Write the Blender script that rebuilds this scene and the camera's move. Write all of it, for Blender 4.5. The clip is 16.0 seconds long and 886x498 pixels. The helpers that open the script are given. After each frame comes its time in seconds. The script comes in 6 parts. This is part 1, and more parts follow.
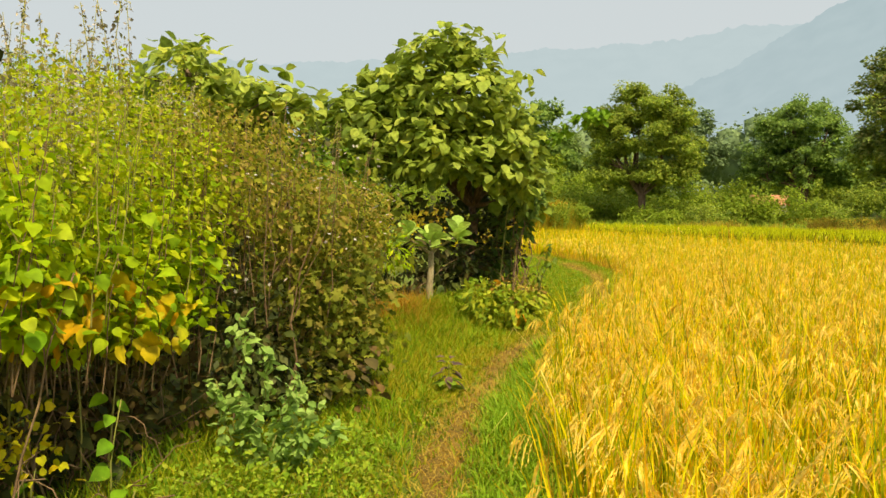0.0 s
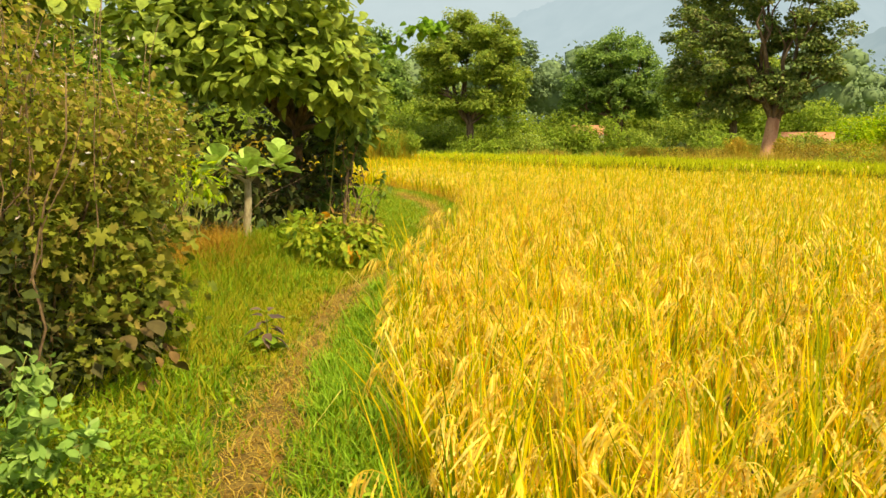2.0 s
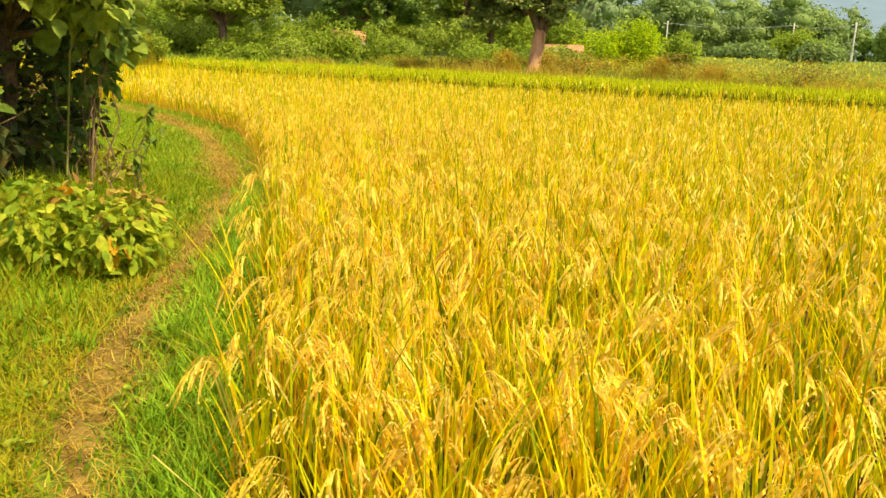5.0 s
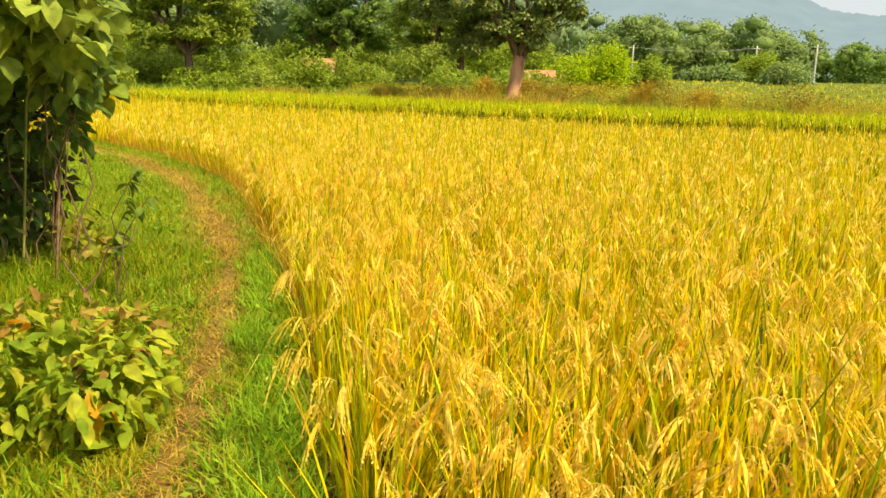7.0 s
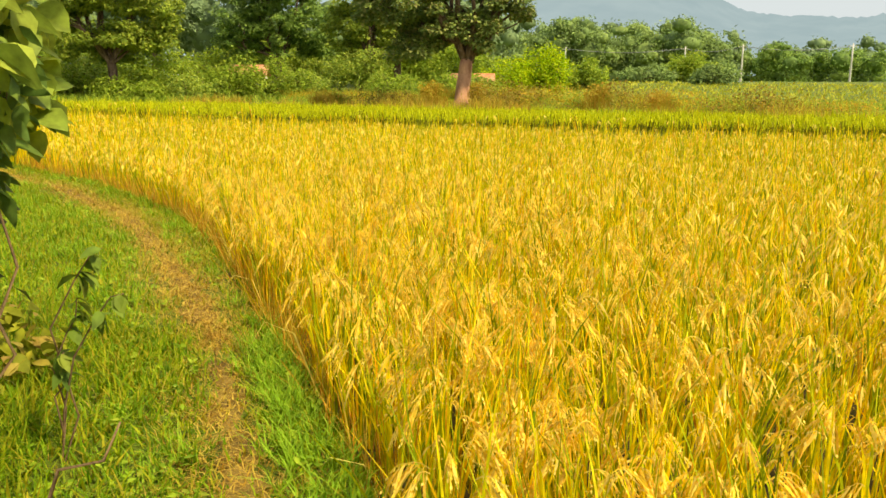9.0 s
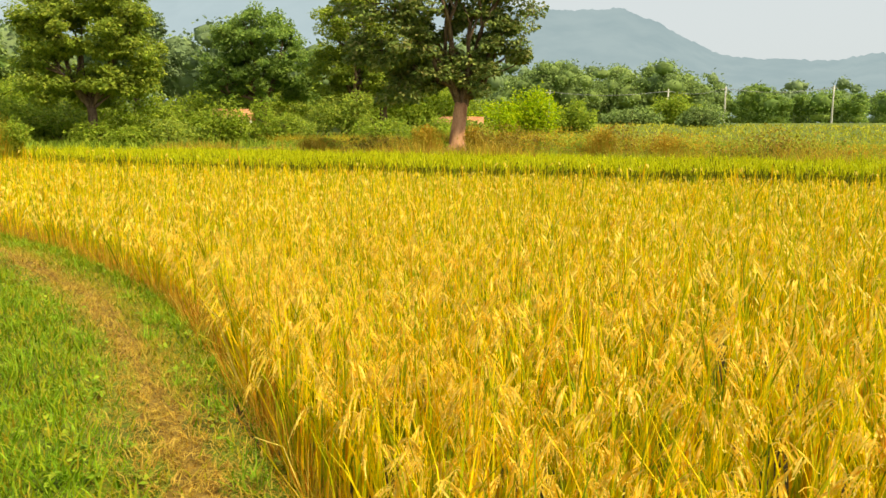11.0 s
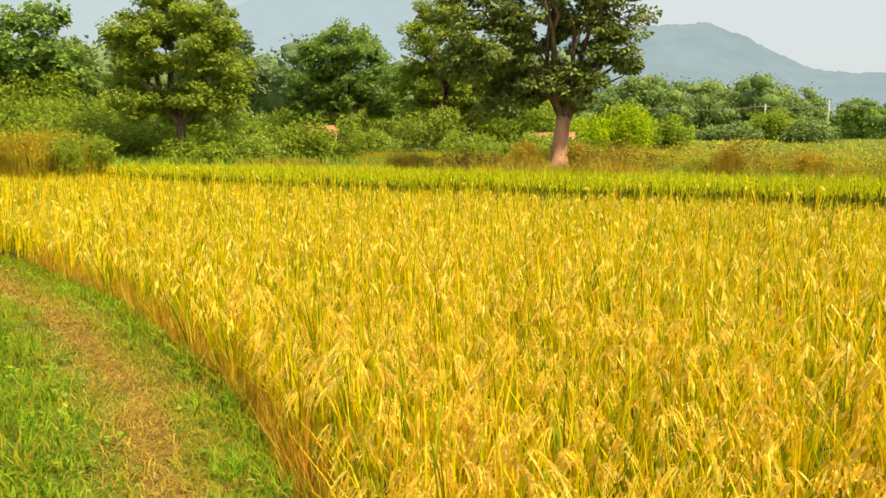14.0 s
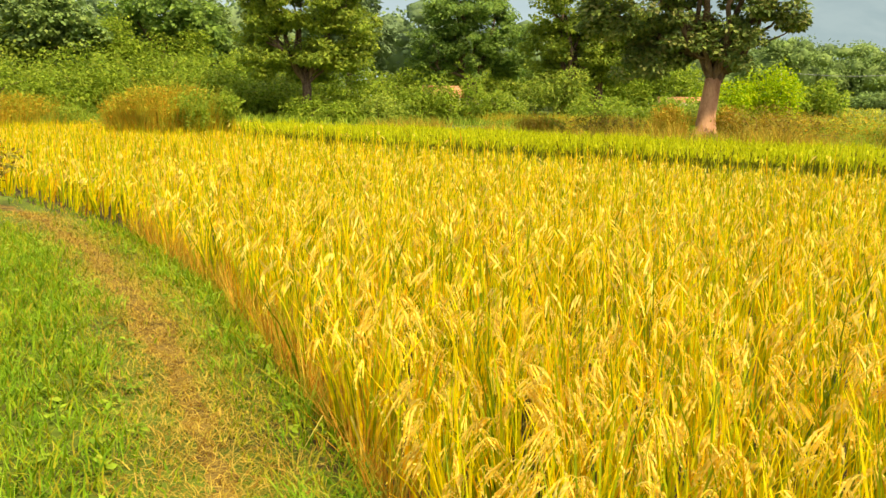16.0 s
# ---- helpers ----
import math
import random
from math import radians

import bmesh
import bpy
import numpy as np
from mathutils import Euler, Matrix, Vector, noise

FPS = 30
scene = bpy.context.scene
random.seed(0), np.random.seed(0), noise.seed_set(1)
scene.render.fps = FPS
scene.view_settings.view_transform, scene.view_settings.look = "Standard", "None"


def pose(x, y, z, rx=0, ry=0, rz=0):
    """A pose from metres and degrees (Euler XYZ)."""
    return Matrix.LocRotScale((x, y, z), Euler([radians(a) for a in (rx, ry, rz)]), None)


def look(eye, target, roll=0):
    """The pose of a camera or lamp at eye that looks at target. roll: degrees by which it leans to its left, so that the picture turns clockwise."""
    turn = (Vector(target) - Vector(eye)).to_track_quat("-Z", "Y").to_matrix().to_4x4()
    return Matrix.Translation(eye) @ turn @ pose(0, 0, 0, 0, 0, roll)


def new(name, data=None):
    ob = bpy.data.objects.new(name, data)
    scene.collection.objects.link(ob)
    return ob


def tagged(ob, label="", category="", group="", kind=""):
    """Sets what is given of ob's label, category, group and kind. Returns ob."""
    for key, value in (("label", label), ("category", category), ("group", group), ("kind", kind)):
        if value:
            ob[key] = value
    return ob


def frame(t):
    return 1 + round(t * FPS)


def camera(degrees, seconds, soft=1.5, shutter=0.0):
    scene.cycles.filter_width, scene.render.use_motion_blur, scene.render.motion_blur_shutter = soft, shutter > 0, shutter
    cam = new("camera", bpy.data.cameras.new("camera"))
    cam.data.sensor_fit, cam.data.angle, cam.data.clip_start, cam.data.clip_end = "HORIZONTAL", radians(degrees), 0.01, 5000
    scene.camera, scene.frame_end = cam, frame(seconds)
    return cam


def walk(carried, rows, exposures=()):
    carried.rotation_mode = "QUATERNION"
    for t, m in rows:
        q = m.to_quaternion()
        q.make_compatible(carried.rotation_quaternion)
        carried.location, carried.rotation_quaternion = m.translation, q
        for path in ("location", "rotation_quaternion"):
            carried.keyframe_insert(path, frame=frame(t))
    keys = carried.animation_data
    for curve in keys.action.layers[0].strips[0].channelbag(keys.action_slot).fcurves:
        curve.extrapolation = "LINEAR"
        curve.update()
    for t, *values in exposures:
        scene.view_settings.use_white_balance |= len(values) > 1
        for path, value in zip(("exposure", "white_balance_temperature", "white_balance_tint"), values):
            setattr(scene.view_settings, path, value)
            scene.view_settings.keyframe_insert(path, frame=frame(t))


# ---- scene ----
cam = camera(58.3, 16.0)
PATH = [
    (0, (0.885, 0.043, 1.366), (0.698, 2.033, 1.281), 0.7),
    (0.5, (0.924, 0.305, 1.346), (0.894, 2.298, 1.184), 1.0),
    (1, (0.885, 0.48, 1.322), (0.955, 2.468, 1.113), 0.8),
    (1.5, (0.816, 0.737, 1.309), (1.051, 2.708, 1.07), 1.0),
    (2, (0.873, 1.151, 1.28), (1.111, 3.12, 1.027), 0.6),
    (2.5, (0.958, 1.537, 1.379), (1.194, 3.496, 1.051), 1.0),
    (3, (0.891, 1.926, 1.356), (1.122, 3.865, 0.925), 1.2),
    (3.5, (0.81, 2.36, 1.363), (1.146, 4.272, 0.882), 1.7),
    (4, (0.807, 2.917, 1.351), (1.387, 4.769, 0.868), 1.3),
    (4.2, (0.803, 3.121, 1.362), (1.465, 4.945, 0.876), 1.7),
    (6.5, (0.733, 5.175, 1.573), (1.606, 6.923, 1.146), 1.7),
    (7, (0.787, 5.678, 1.548), (1.672, 7.425, 1.142), 1.3),
    (7.5, (0.865, 6.257, 1.56), (1.767, 7.997, 1.162), 1.3),
    (8, (0.853, 6.81, 1.573), (1.806, 8.525, 1.185), 1.3),
    (8.2, (0.863, 6.995, 1.592), (1.846, 8.691, 1.199), 1.1),
    (10.3, (1.122, 9.13, 1.608), (2.18, 10.788, 1.245), -0.1),
    (10.5, (1.215, 9.324, 1.632), (2.284, 10.979, 1.288), -0.1),
    (11, (1.359, 9.86, 1.675), (2.433, 11.522, 1.384), 0.0),
    (11.5, (1.47, 10.373, 1.762), (2.553, 12.042, 1.558), 0.0),
    (12, (1.625, 10.899, 1.704), (2.702, 12.572, 1.503), 0.0),
    (12.5, (1.724, 11.404, 1.656), (2.781, 13.09, 1.45), 0.7),
    (13, (1.803, 11.898, 1.698), (2.825, 13.599, 1.45), 0.5),
    (13.5, (1.98, 12.466, 1.659), (2.951, 14.196, 1.405), 0.1),
    (14, (2.098, 13.0, 1.645), (3.007, 14.764, 1.395), -0.0),
    (14.5, (2.188, 13.502, 1.64), (3.043, 15.292, 1.381), 0.1),
    (15, (2.342, 14.041, 1.571), (3.121, 15.858, 1.264), -0.1),
    (15.5, (2.431, 14.544, 1.547), (3.129, 16.386, 1.201), 0.0),
    (16, (2.484, 15.055, 1.584), (3.122, 16.919, 1.241), 1.1),
]
walk(cam, [(t, look(e, g, r)) for t, e, g, r in PATH], [(0, 0.06, 7000, 10), (2, 0.25, 7000, 10), (3.5, 0.40, 7000, 10), (8, 0.29, 7000, 10), (10.5, 0.22, 7000, 10), (12.5, 0.17, 7000, 10), (16, 0.34, 7000, 10)])

# ---- world, sun, exposure ----
SUN_TO = Vector((0.27, -0.60, 0.86)).normalized()
world = bpy.data.worlds.new("world")
scene.world = world
world.use_nodes = True
wn, wl = world.node_tree.nodes, world.node_tree.links
wn.clear()
w_out = wn.new("ShaderNodeOutputWorld")
w_bg = wn.new("ShaderNodeBackground")
w_sky = wn.new("ShaderNodeTexSky")
w_sky.sky_type, w_sky.sun_disc = "NISHITA", False
w_sky.sun_elevation = math.asin(SUN_TO.z)
w_sky.sun_rotation = math.atan2(SUN_TO.x, SUN_TO.y)
w_sky.air_density, w_sky.dust_density, w_sky.ozone_density = 1.0, 4.0, 1.0
w_mix = wn.new("ShaderNodeMix")
w_mix.data_type = "RGBA"
w_mix.inputs[0].default_value = 0.86
w_mix.inputs[7].default_value = (5.9, 6.6, 7.0, 1)      # thin overcast veil
w_bg.inputs[1].default_value = 0.108
wl.new(w_sky.outputs[0], w_mix.inputs[6])
wl.new(w_mix.outputs[2], w_bg.inputs[0])
wl.new(w_bg.outputs[0], w_out.inputs[0])

sun = new("sun", bpy.data.lights.new("sun", "SUN"))
sun.data.energy, sun.data.angle, sun.data.color = 5.0, radians(4), (1.0, 0.915, 0.61)
sun.matrix_world = look(SUN_TO * 50, (0, 0, 0))

# ---- materials ----


def nodes_of(name):
    m = bpy.data.materials.new(name)
    m.use_nodes = True
    n, l = m.node_tree.nodes, m.node_tree.links
    n.clear()
    return m, n, l, n.new("ShaderNodeOutputMaterial")


def ramp_node(n, cols):
    r = n.new("ShaderNodeValToRGB")
    el = r.color_ramp.elements
    while len(el) < len(cols):
        el.new(0.5)
    for i, c in enumerate(cols):
        el[i].position = i / max(1, len(cols) - 1)
        el[i].color = (*c, 1)
    return r


def leaf_mat(name, cols, translucent=0.3, rough=0.6, single=False, grain=18.0):
    """Thin plant tissue: each leaf its own tint, mottled, some light passing through."""
    m, n, l, out = nodes_of(name)
    if single:
        rnd = n.new("ShaderNodeObjectInfo")
        val = rnd.outputs["Random"]
    else:
        rnd = n.new("ShaderNodeNewGeometry")
        val = rnd.outputs["Random Per Island"]
    r = ramp_node(n, cols)
    l.new(val, r.inputs[0])
    tc = n.new("ShaderNodeNewGeometry")
    nz = n.new("ShaderNodeTexNoise")
    nz.inputs["Scale"].default_value, nz.inputs["Detail"].default_value = grain, 3
    l.new(tc.outputs["Position"], nz.inputs["Vector"])
    mp = n.new("ShaderNodeMapRange")
    mp.inputs[1].default_value, mp.inputs[2].default_value = 0.25, 0.75
    mp.inputs[3].default_value, mp.inputs[4].default_value = 0.62, 1.34
    l.new(nz.outputs[0], mp.inputs[0])
    mul = n.new("ShaderNodeVectorMath")
    mul.operation = "MULTIPLY"
    l.new(r.outputs[0], mul.inputs[0])
    l.new(mp.outputs[0], mul.inputs[1])
    p = n.new("ShaderNodeBsdfPrincipled")
    p.inputs["Roughness"].default_value = rough
    p.inputs["Specular IOR Level"].default_value = 0.14
    l.new(mul.outputs[0], p.inputs["Base Color"])
    t = n.new("ShaderNodeBsdfTranslucent")
    l.new(mul.outputs[0], t.inputs["Color"])
    mx = n.new("ShaderNodeMixShader")
    mx.inputs[0].default_value = translucent
    l.new(p.outputs[0], mx.inputs[1])
    l.new(t.outputs[0], mx.inputs[2])
    l.new(mx.outputs[0], out.inputs[0])
    return m


def rough_mat(name, cols, scale=6.0, fine=60.0, bump=0.4, rough=0.9, stretch=(1, 1, 1)):
    """Bark, soil, plaster: two scales of noise and relief."""
    m, n, l, out = nodes_of(name)
    g = n.new("ShaderNodeNewGeometry")
    mapn = n.new("ShaderNodeMapping")
    mapn.inputs["Scale"].default_value = stretch
    l.new(g.outputs["Position"], mapn.inputs[0])
    a, b = n.new("ShaderNodeTexNoise"), n.new("ShaderNodeTexNoise")
    a.inputs["Scale"].default_value, a.inputs["Detail"].default_value = scale, 5
    b.inputs["Scale"].default_value, b.inputs["Detail"].default_value = fine, 4
    l.new(mapn.outputs[0], a.inputs["Vector"])
    l.new(mapn.outputs[0], b.inputs["Vector"])
    ad = n.new("ShaderNodeMath")
    ad.operation = "MULTIPLY_ADD"
    ad.inputs[1].default_value, ad.inputs[2].default_value = 0.6, -0.3
    l.new(b.outputs[0], ad.inputs[0])
    su = n.new("ShaderNodeMath")
    l.new(a.outputs[0], su.inputs[0])
    l.new(ad.outputs[0], su.inputs[1])
    mr = n.new("ShaderNodeMapRange")
    mr.inputs[1].default_value, mr.inputs[2].default_value = 0.28, 0.72
    l.new(su.outputs[0], mr.inputs[0])
    r = ramp_node(n, cols)
    l.new(mr.outputs[0], r.inputs[0])
    p = n.new("ShaderNodeBsdfPrincipled")
    p.inputs["Roughness"].default_value = rough
    p.inputs["Specular IOR Level"].default_value = 0.2
    bp = n.new("ShaderNodeBump")
    bp.inputs["Strength"].default_value, bp.inputs["Distance"].default_value = bump, 0.02
    l.new(su.outputs[0], bp.inputs["Height"])
    l.new(bp.outputs[0], p.inputs["Normal"])
    l.new(r.outputs[0], p.inputs["Base Color"])
    l.new(p.outputs[0], out.inputs[0])
    return m


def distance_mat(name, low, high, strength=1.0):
    """Far hills: a plain glowing backdrop, kilometres of bright air put in its colour."""
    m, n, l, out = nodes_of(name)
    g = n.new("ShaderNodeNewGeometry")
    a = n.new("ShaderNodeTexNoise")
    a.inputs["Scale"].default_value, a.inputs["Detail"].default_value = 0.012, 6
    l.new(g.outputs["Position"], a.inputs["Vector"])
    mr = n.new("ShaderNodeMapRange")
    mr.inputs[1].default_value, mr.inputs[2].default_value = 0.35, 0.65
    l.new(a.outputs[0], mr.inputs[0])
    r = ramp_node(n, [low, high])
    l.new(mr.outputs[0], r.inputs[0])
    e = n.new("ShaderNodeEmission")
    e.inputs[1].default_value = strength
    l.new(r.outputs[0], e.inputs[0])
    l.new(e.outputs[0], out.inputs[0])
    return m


M_RICE_LEAF = leaf_mat("rice_leaf", [(0.15, 0.23, 0.006), (0.40, 0.45, 0.008), (0.64, 0.58, 0.009), (0.86, 0.67, 0.010), (0.94, 0.68, 0.012), (0.86, 0.42, 0.014)], 0.38)
M_RICE_STEM = leaf_mat("rice_stem", [(0.17, 0.28, 0.010), (0.35, 0.38, 0.012), (0.52, 0.37, 0.014), (0.64, 0.27, 0.015)], 0.25)
M_EDGE = leaf_mat("edge_straw", [(0.52, 0.20, 0.02), (0.66, 0.32, 0.025), (0.66, 0.46, 0.06), (0.40, 0.34, 0.015)], 0.3)
# unripe culms darkened in colour, for the shaded band at the terrace front
M_SHADED_STEM = leaf_mat("shaded_rice_stem", [(0.10, 0.11, 0.008), (0.16, 0.16, 0.010), (0.22, 0.20, 0.013)], 0.25)
M_GRAIN = leaf_mat("rice_grain", [(0.89, 0.58, 0.03), (0.96, 0.70, 0.08), (0.98, 0.79, 0.20), (0.93, 0.55, 0.045)], 0.38, 0.6)
M_RICE_GREEN = leaf_mat("rice_unripe", [(0.44, 0.50, 0.010), (0.58, 0.60, 0.012), (0.70, 0.66, 0.015), (0.62, 0.60, 0.014)], 0.4)
M_GRASS = leaf_mat("grass", [(0.10, 0.205, 0.007), (0.18, 0.32, 0.009), (0.29, 0.39, 0.011), (0.40, 0.42, 0.015), (0.47, 0.35, 0.027)], 0.42)
M_DRY = leaf_mat("dry_grass", [(0.24, 0.115, 0.018), (0.52, 0.31, 0.038), (0.70, 0.49, 0.10), (0.44, 0.35, 0.025)], 0.32, 0.7)
M_ORANGE = leaf_mat("orange_dry_grass", [(0.42, 0.19, 0.02), (0.56, 0.29, 0.03), (0.50, 0.36, 0.03)], 0.35)
M_LUSH = leaf_mat("lush_grass", [(0.19, 0.35, 0.015), (0.30, 0.48, 0.026), (0.42, 0.57, 0.042)], 0.42)
M_YELLOWGRASS = leaf_mat("yellowing_grass", [(0.27, 0.31, 0.018), (0.38, 0.38, 0.022), (0.47, 0.40, 0.027), (0.41, 0.29, 0.027)], 0.4)
M_GOLDGRASS = leaf_mat("golden_grass", [(0.34, 0.40, 0.015), (0.50, 0.48, 0.02), (0.62, 0.50, 0.03), (0.56, 0.36, 0.03)], 0.45)
M_LIME = leaf_mat("lime_leaf", [(0.22, 0.36, 0.009), (0.36, 0.51, 0.011), (0.52, 0.62, 0.014), (0.64, 0.64, 0.018)], 0.5)
M_OLIVE = leaf_mat("olive_leaf", [(0.15, 0.17, 0.013), (0.29, 0.30, 0.02), (0.43, 0.42, 0.032), (0.40, 0.26, 0.06), (0.50, 0.40, 0.07)], 0.45)
M_LOBED = leaf_mat("lobed_leaf", [(0.11, 0.145, 0.016), (0.21, 0.245, 0.026), (0.34, 0.35, 0.04), (0.34, 0.24, 0.055)], 0.45)
M_BIGLEAF = leaf_mat("broad_leaf", [(0.18, 0.25, 0.035), (0.30, 0.38, 0.055), (0.43, 0.50, 0.08), (0.40, 0.46, 0.065)], 0.38, 0.5)
M_BIGLEAF_ONE = leaf_mat("broad_leaf_single", [(0.24, 0.32, 0.04), (0.38, 0.46, 0.065), (0.49, 0.55, 0.09), (0.53, 0.53, 0.065)], 0.38, 0.5, single=True)
M_MILK = leaf_mat("pale_leaf", [(0.36, 0.52, 0.09), (0.47, 0.62, 0.13), (0.55, 0.66, 0.14)], 0.35, 0.5, single=True)
M_YELLOW = leaf_mat("yellow_leaf", [(0.56, 0.44, 0.012), (0.66, 0.49, 0.015), (0.66, 0.33, 0.012), (0.46, 0.46, 0.015)], 0.35, 0.5, single=True)
M_RUST = leaf_mat("rusty_leaf", [(0.46, 0.26, 0.05), (0.52, 0.38, 0.06), (0.30, 0.15, 0.04), (0.46, 0.42, 0.05)], 0.35)
M_WEED = leaf_mat("weed_leaf", [(0.16, 0.25, 0.02), (0.30, 0.39, 0.025), (0.46, 0.50, 0.035), (0.50, 0.46, 0.04)], 0.4)
M_PURPLE = leaf_mat("purple_leaf", [(0.10, 0.07, 0.06), (0.18, 0.11, 0.085), (0.22, 0.15, 0.09)], 0.2, 0.5, single=True)
M_DEAD = leaf_mat("dead_leaf", [(0.20, 0.11, 0.035), (0.28, 0.16, 0.05), (0.15, 0.085, 0.03)], 0.2, 0.8, single=True)
M_BLUEGREEN = leaf_mat("bluegreen_leaf", [(0.20, 0.33, 0.06), (0.32, 0.47, 0.10), (0.44, 0.58, 0.15)], 0.38)
M_FINE = leaf_mat("fine_olive_leaf", [(0.27, 0.39, 0.012), (0.43, 0.55, 0.015), (0.58, 0.63, 0.02), (0.56, 0.50, 0.035)], 0.48)
M_DULL = leaf_mat("dull_leaf", [(0.09, 0.08, 0.025), (0.15, 0.105, 0.035), (0.20, 0.12, 0.045)], 0.25, single=True)
M_HERB = leaf_mat("herb_leaf", [(0.18, 0.30, 0.02), (0.29, 0.43, 0.025), (0.40, 0.50, 0.035), (0.36, 0.36, 0.04)], 0.35)
M_SHADELEAF = leaf_mat("shade_leaf", [(0.08, 0.14, 0.025), (0.14, 0.22, 0.04), (0.24, 0.32, 0.055)], 0.38, 0.45)
M_HEDGELEAF = leaf_mat("hedge_leaf", [(0.10, 0.19, 0.015), (0.18, 0.30, 0.02), (0.29, 0.40, 0.03), (0.34, 0.36, 0.03)], 0.38)
# leaves coloured dark to stand for the shade inside hedge and tree hollows
M_HOLLOWSHADE = leaf_mat("hollow_shade_leaf", [(0.035, 0.045, 0.012), (0.065, 0.08, 0.017), (0.11, 0.12, 0.023), (0.10, 0.07, 0.025)], 0.25, 0.5)
M_TANGLE = leaf_mat("dead_tangle_leaf", [(0.08, 0.06, 0.02), (0.17, 0.105, 0.035), (0.14, 0.14, 0.025), (0.24, 0.15, 0.045)], 0.2, 0.8)
M_TREE = leaf_mat("tree_leaf", [(0.17, 0.25, 0.04), (0.28, 0.37, 0.05), (0.39, 0.46, 0.06), (0.48, 0.50, 0.07)], 0.46, 0.5, grain=0.8)
M_TREE_DEEP = leaf_mat("tree_leaf_deep", [(0.15, 0.25, 0.06), (0.24, 0.35, 0.075), (0.36, 0.47, 0.085)], 0.44, 0.5, grain=0.8)
M_TREE_WARM = leaf_mat("tree_leaf_warm", [(0.11, 0.165, 0.045), (0.19, 0.26, 0.06), (0.29, 0.35, 0.075), (0.33, 0.30, 0.10)], 0.3, 0.5, grain=0.8)
# aerial haze mixed into both leaf colours: paler, flatter, bluer for the farthest
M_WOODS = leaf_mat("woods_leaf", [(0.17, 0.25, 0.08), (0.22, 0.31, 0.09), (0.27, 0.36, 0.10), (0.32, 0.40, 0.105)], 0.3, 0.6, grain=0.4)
M_WOODS_HAZED = leaf_mat("hazed_woods_leaf", [(0.17, 0.24, 0.11), (0.22, 0.30, 0.13), (0.27, 0.35, 0.15)], 0.3, 0.7, grain=0.3)
M_SCRUB = leaf_mat("scrub_leaf", [(0.19, 0.28, 0.03), (0.28, 0.385, 0.036), (0.37, 0.455, 0.045), (0.45, 0.49, 0.055)], 0.5, 0.6, grain=1.5)
M_REED = leaf_mat("reed_leaf", [(0.62, 0.33, 0.03), (0.66, 0.44, 0.04), (0.50, 0.47, 0.04), (0.34, 0.41, 0.035)], 0.48, 0.7, grain=1.5)
M_BANKREED = leaf_mat("bank_reed", [(0.52, 0.28, 0.035), (0.58, 0.39, 0.045), (0.44, 0.40, 0.04)], 0.4, 0.7, grain=1.5)
M_FARCROP = leaf_mat("far_crop_leaf", [(0.44, 0.45, 0.04), (0.52, 0.51, 0.05), (0.58, 0.49, 0.06)], 0.35, 0.7, grain=0.6)
M_HEDGE = leaf_mat("brown_hedge_leaf", [(0.22, 0.13, 0.03), (0.38, 0.23, 0.04), (0.36, 0.30, 0.04), (0.24, 0.26, 0.03)], 0.3, 0.7, grain=1.5)
M_FLOWER = leaf_mat("pale_flower", [(0.74, 0.62, 0.46), (0.80, 0.70, 0.54), (0.62, 0.46, 0.36)], 0.3)
M_OLIVESEED = leaf_mat("olive_seed", [(0.36, 0.30, 0.06), (0.46, 0.42, 0.05), (0.34, 0.38, 0.03), (0.52, 0.40, 0.16)], 0.35, 0.8)
M_SEED = leaf_mat("seed_spike", [(0.28, 0.22, 0.14), (0.40, 0.34, 0.22), (0.24, 0.25, 0.10), (0.62, 0.50, 0.46)], 0.2, 0.8)
M_BARK = rough_mat("bark", [(0.07, 0.045, 0.03), (0.16, 0.10, 0.065), (0.26, 0.17, 0.11)], 5, 40, 0.6, stretch=(1, 1, 0.3))
M_BARK_PINK = rough_mat("bark_reddish", [(0.33, 0.155, 0.085), (0.53, 0.27, 0.155), (0.64, 0.36, 0.22)], 3, 22, 0.6, stretch=(1, 1, 0.35))
M_BARK_PALE = rough_mat("bark_pale", [(0.24, 0.18, 0.10), (0.38, 0.30, 0.17), (0.48, 0.40, 0.25)], 30, 160, 0.5, stretch=(1, 1, 0.4))
M_TWIG = rough_mat("twig", [(0.13, 0.075, 0.04), (0.30, 0.19, 0.10)], 20, 120, 0.3)
M_STALK = rough_mat("green_stalk", [(0.22, 0.24, 0.05), (0.36, 0.30, 0.08)], 20, 120, 0.2)
M_GROUND = rough_mat("ground", [(0.08, 0.06, 0.014), (0.10, 0.12, 0.012), (0.13, 0.18, 0.014), (0.22, 0.22, 0.025)], 0.9, 14, 0.5)
M_PADDY = rough_mat("paddy_soil", [(0.03, 0.024, 0.008), (0.07, 0.05, 0.016), (0.11, 0.08, 0.022)], 3, 30, 0.5)
M_PATH = rough_mat("worn_earth", [(0.09, 0.055, 0.013), (0.21, 0.13, 0.026), (0.34, 0.22, 0.048)], 6, 60, 0.9)
M_ROOF = rough_mat("clay_tile", [(0.42, 0.15, 0.07), (0.55, 0.24, 0.12), (0.60, 0.32, 0.18)], 1.2, 8, 0.4)
M_WALL = rough_mat("lime_wall", [(0.55, 0.45, 0.36), (0.66, 0.56, 0.46), (0.72, 0.64, 0.55)], 0.8, 6, 0.2)
M_CONCRETE = rough_mat("concrete", [(0.50, 0.47, 0.42), (0.62, 0.58, 0.52)], 2, 15, 0.2)
M_WIRE = rough_mat("wire", [(0.25, 0.25, 0.25), (0.35, 0.35, 0.35)], 2, 15, 0.0)
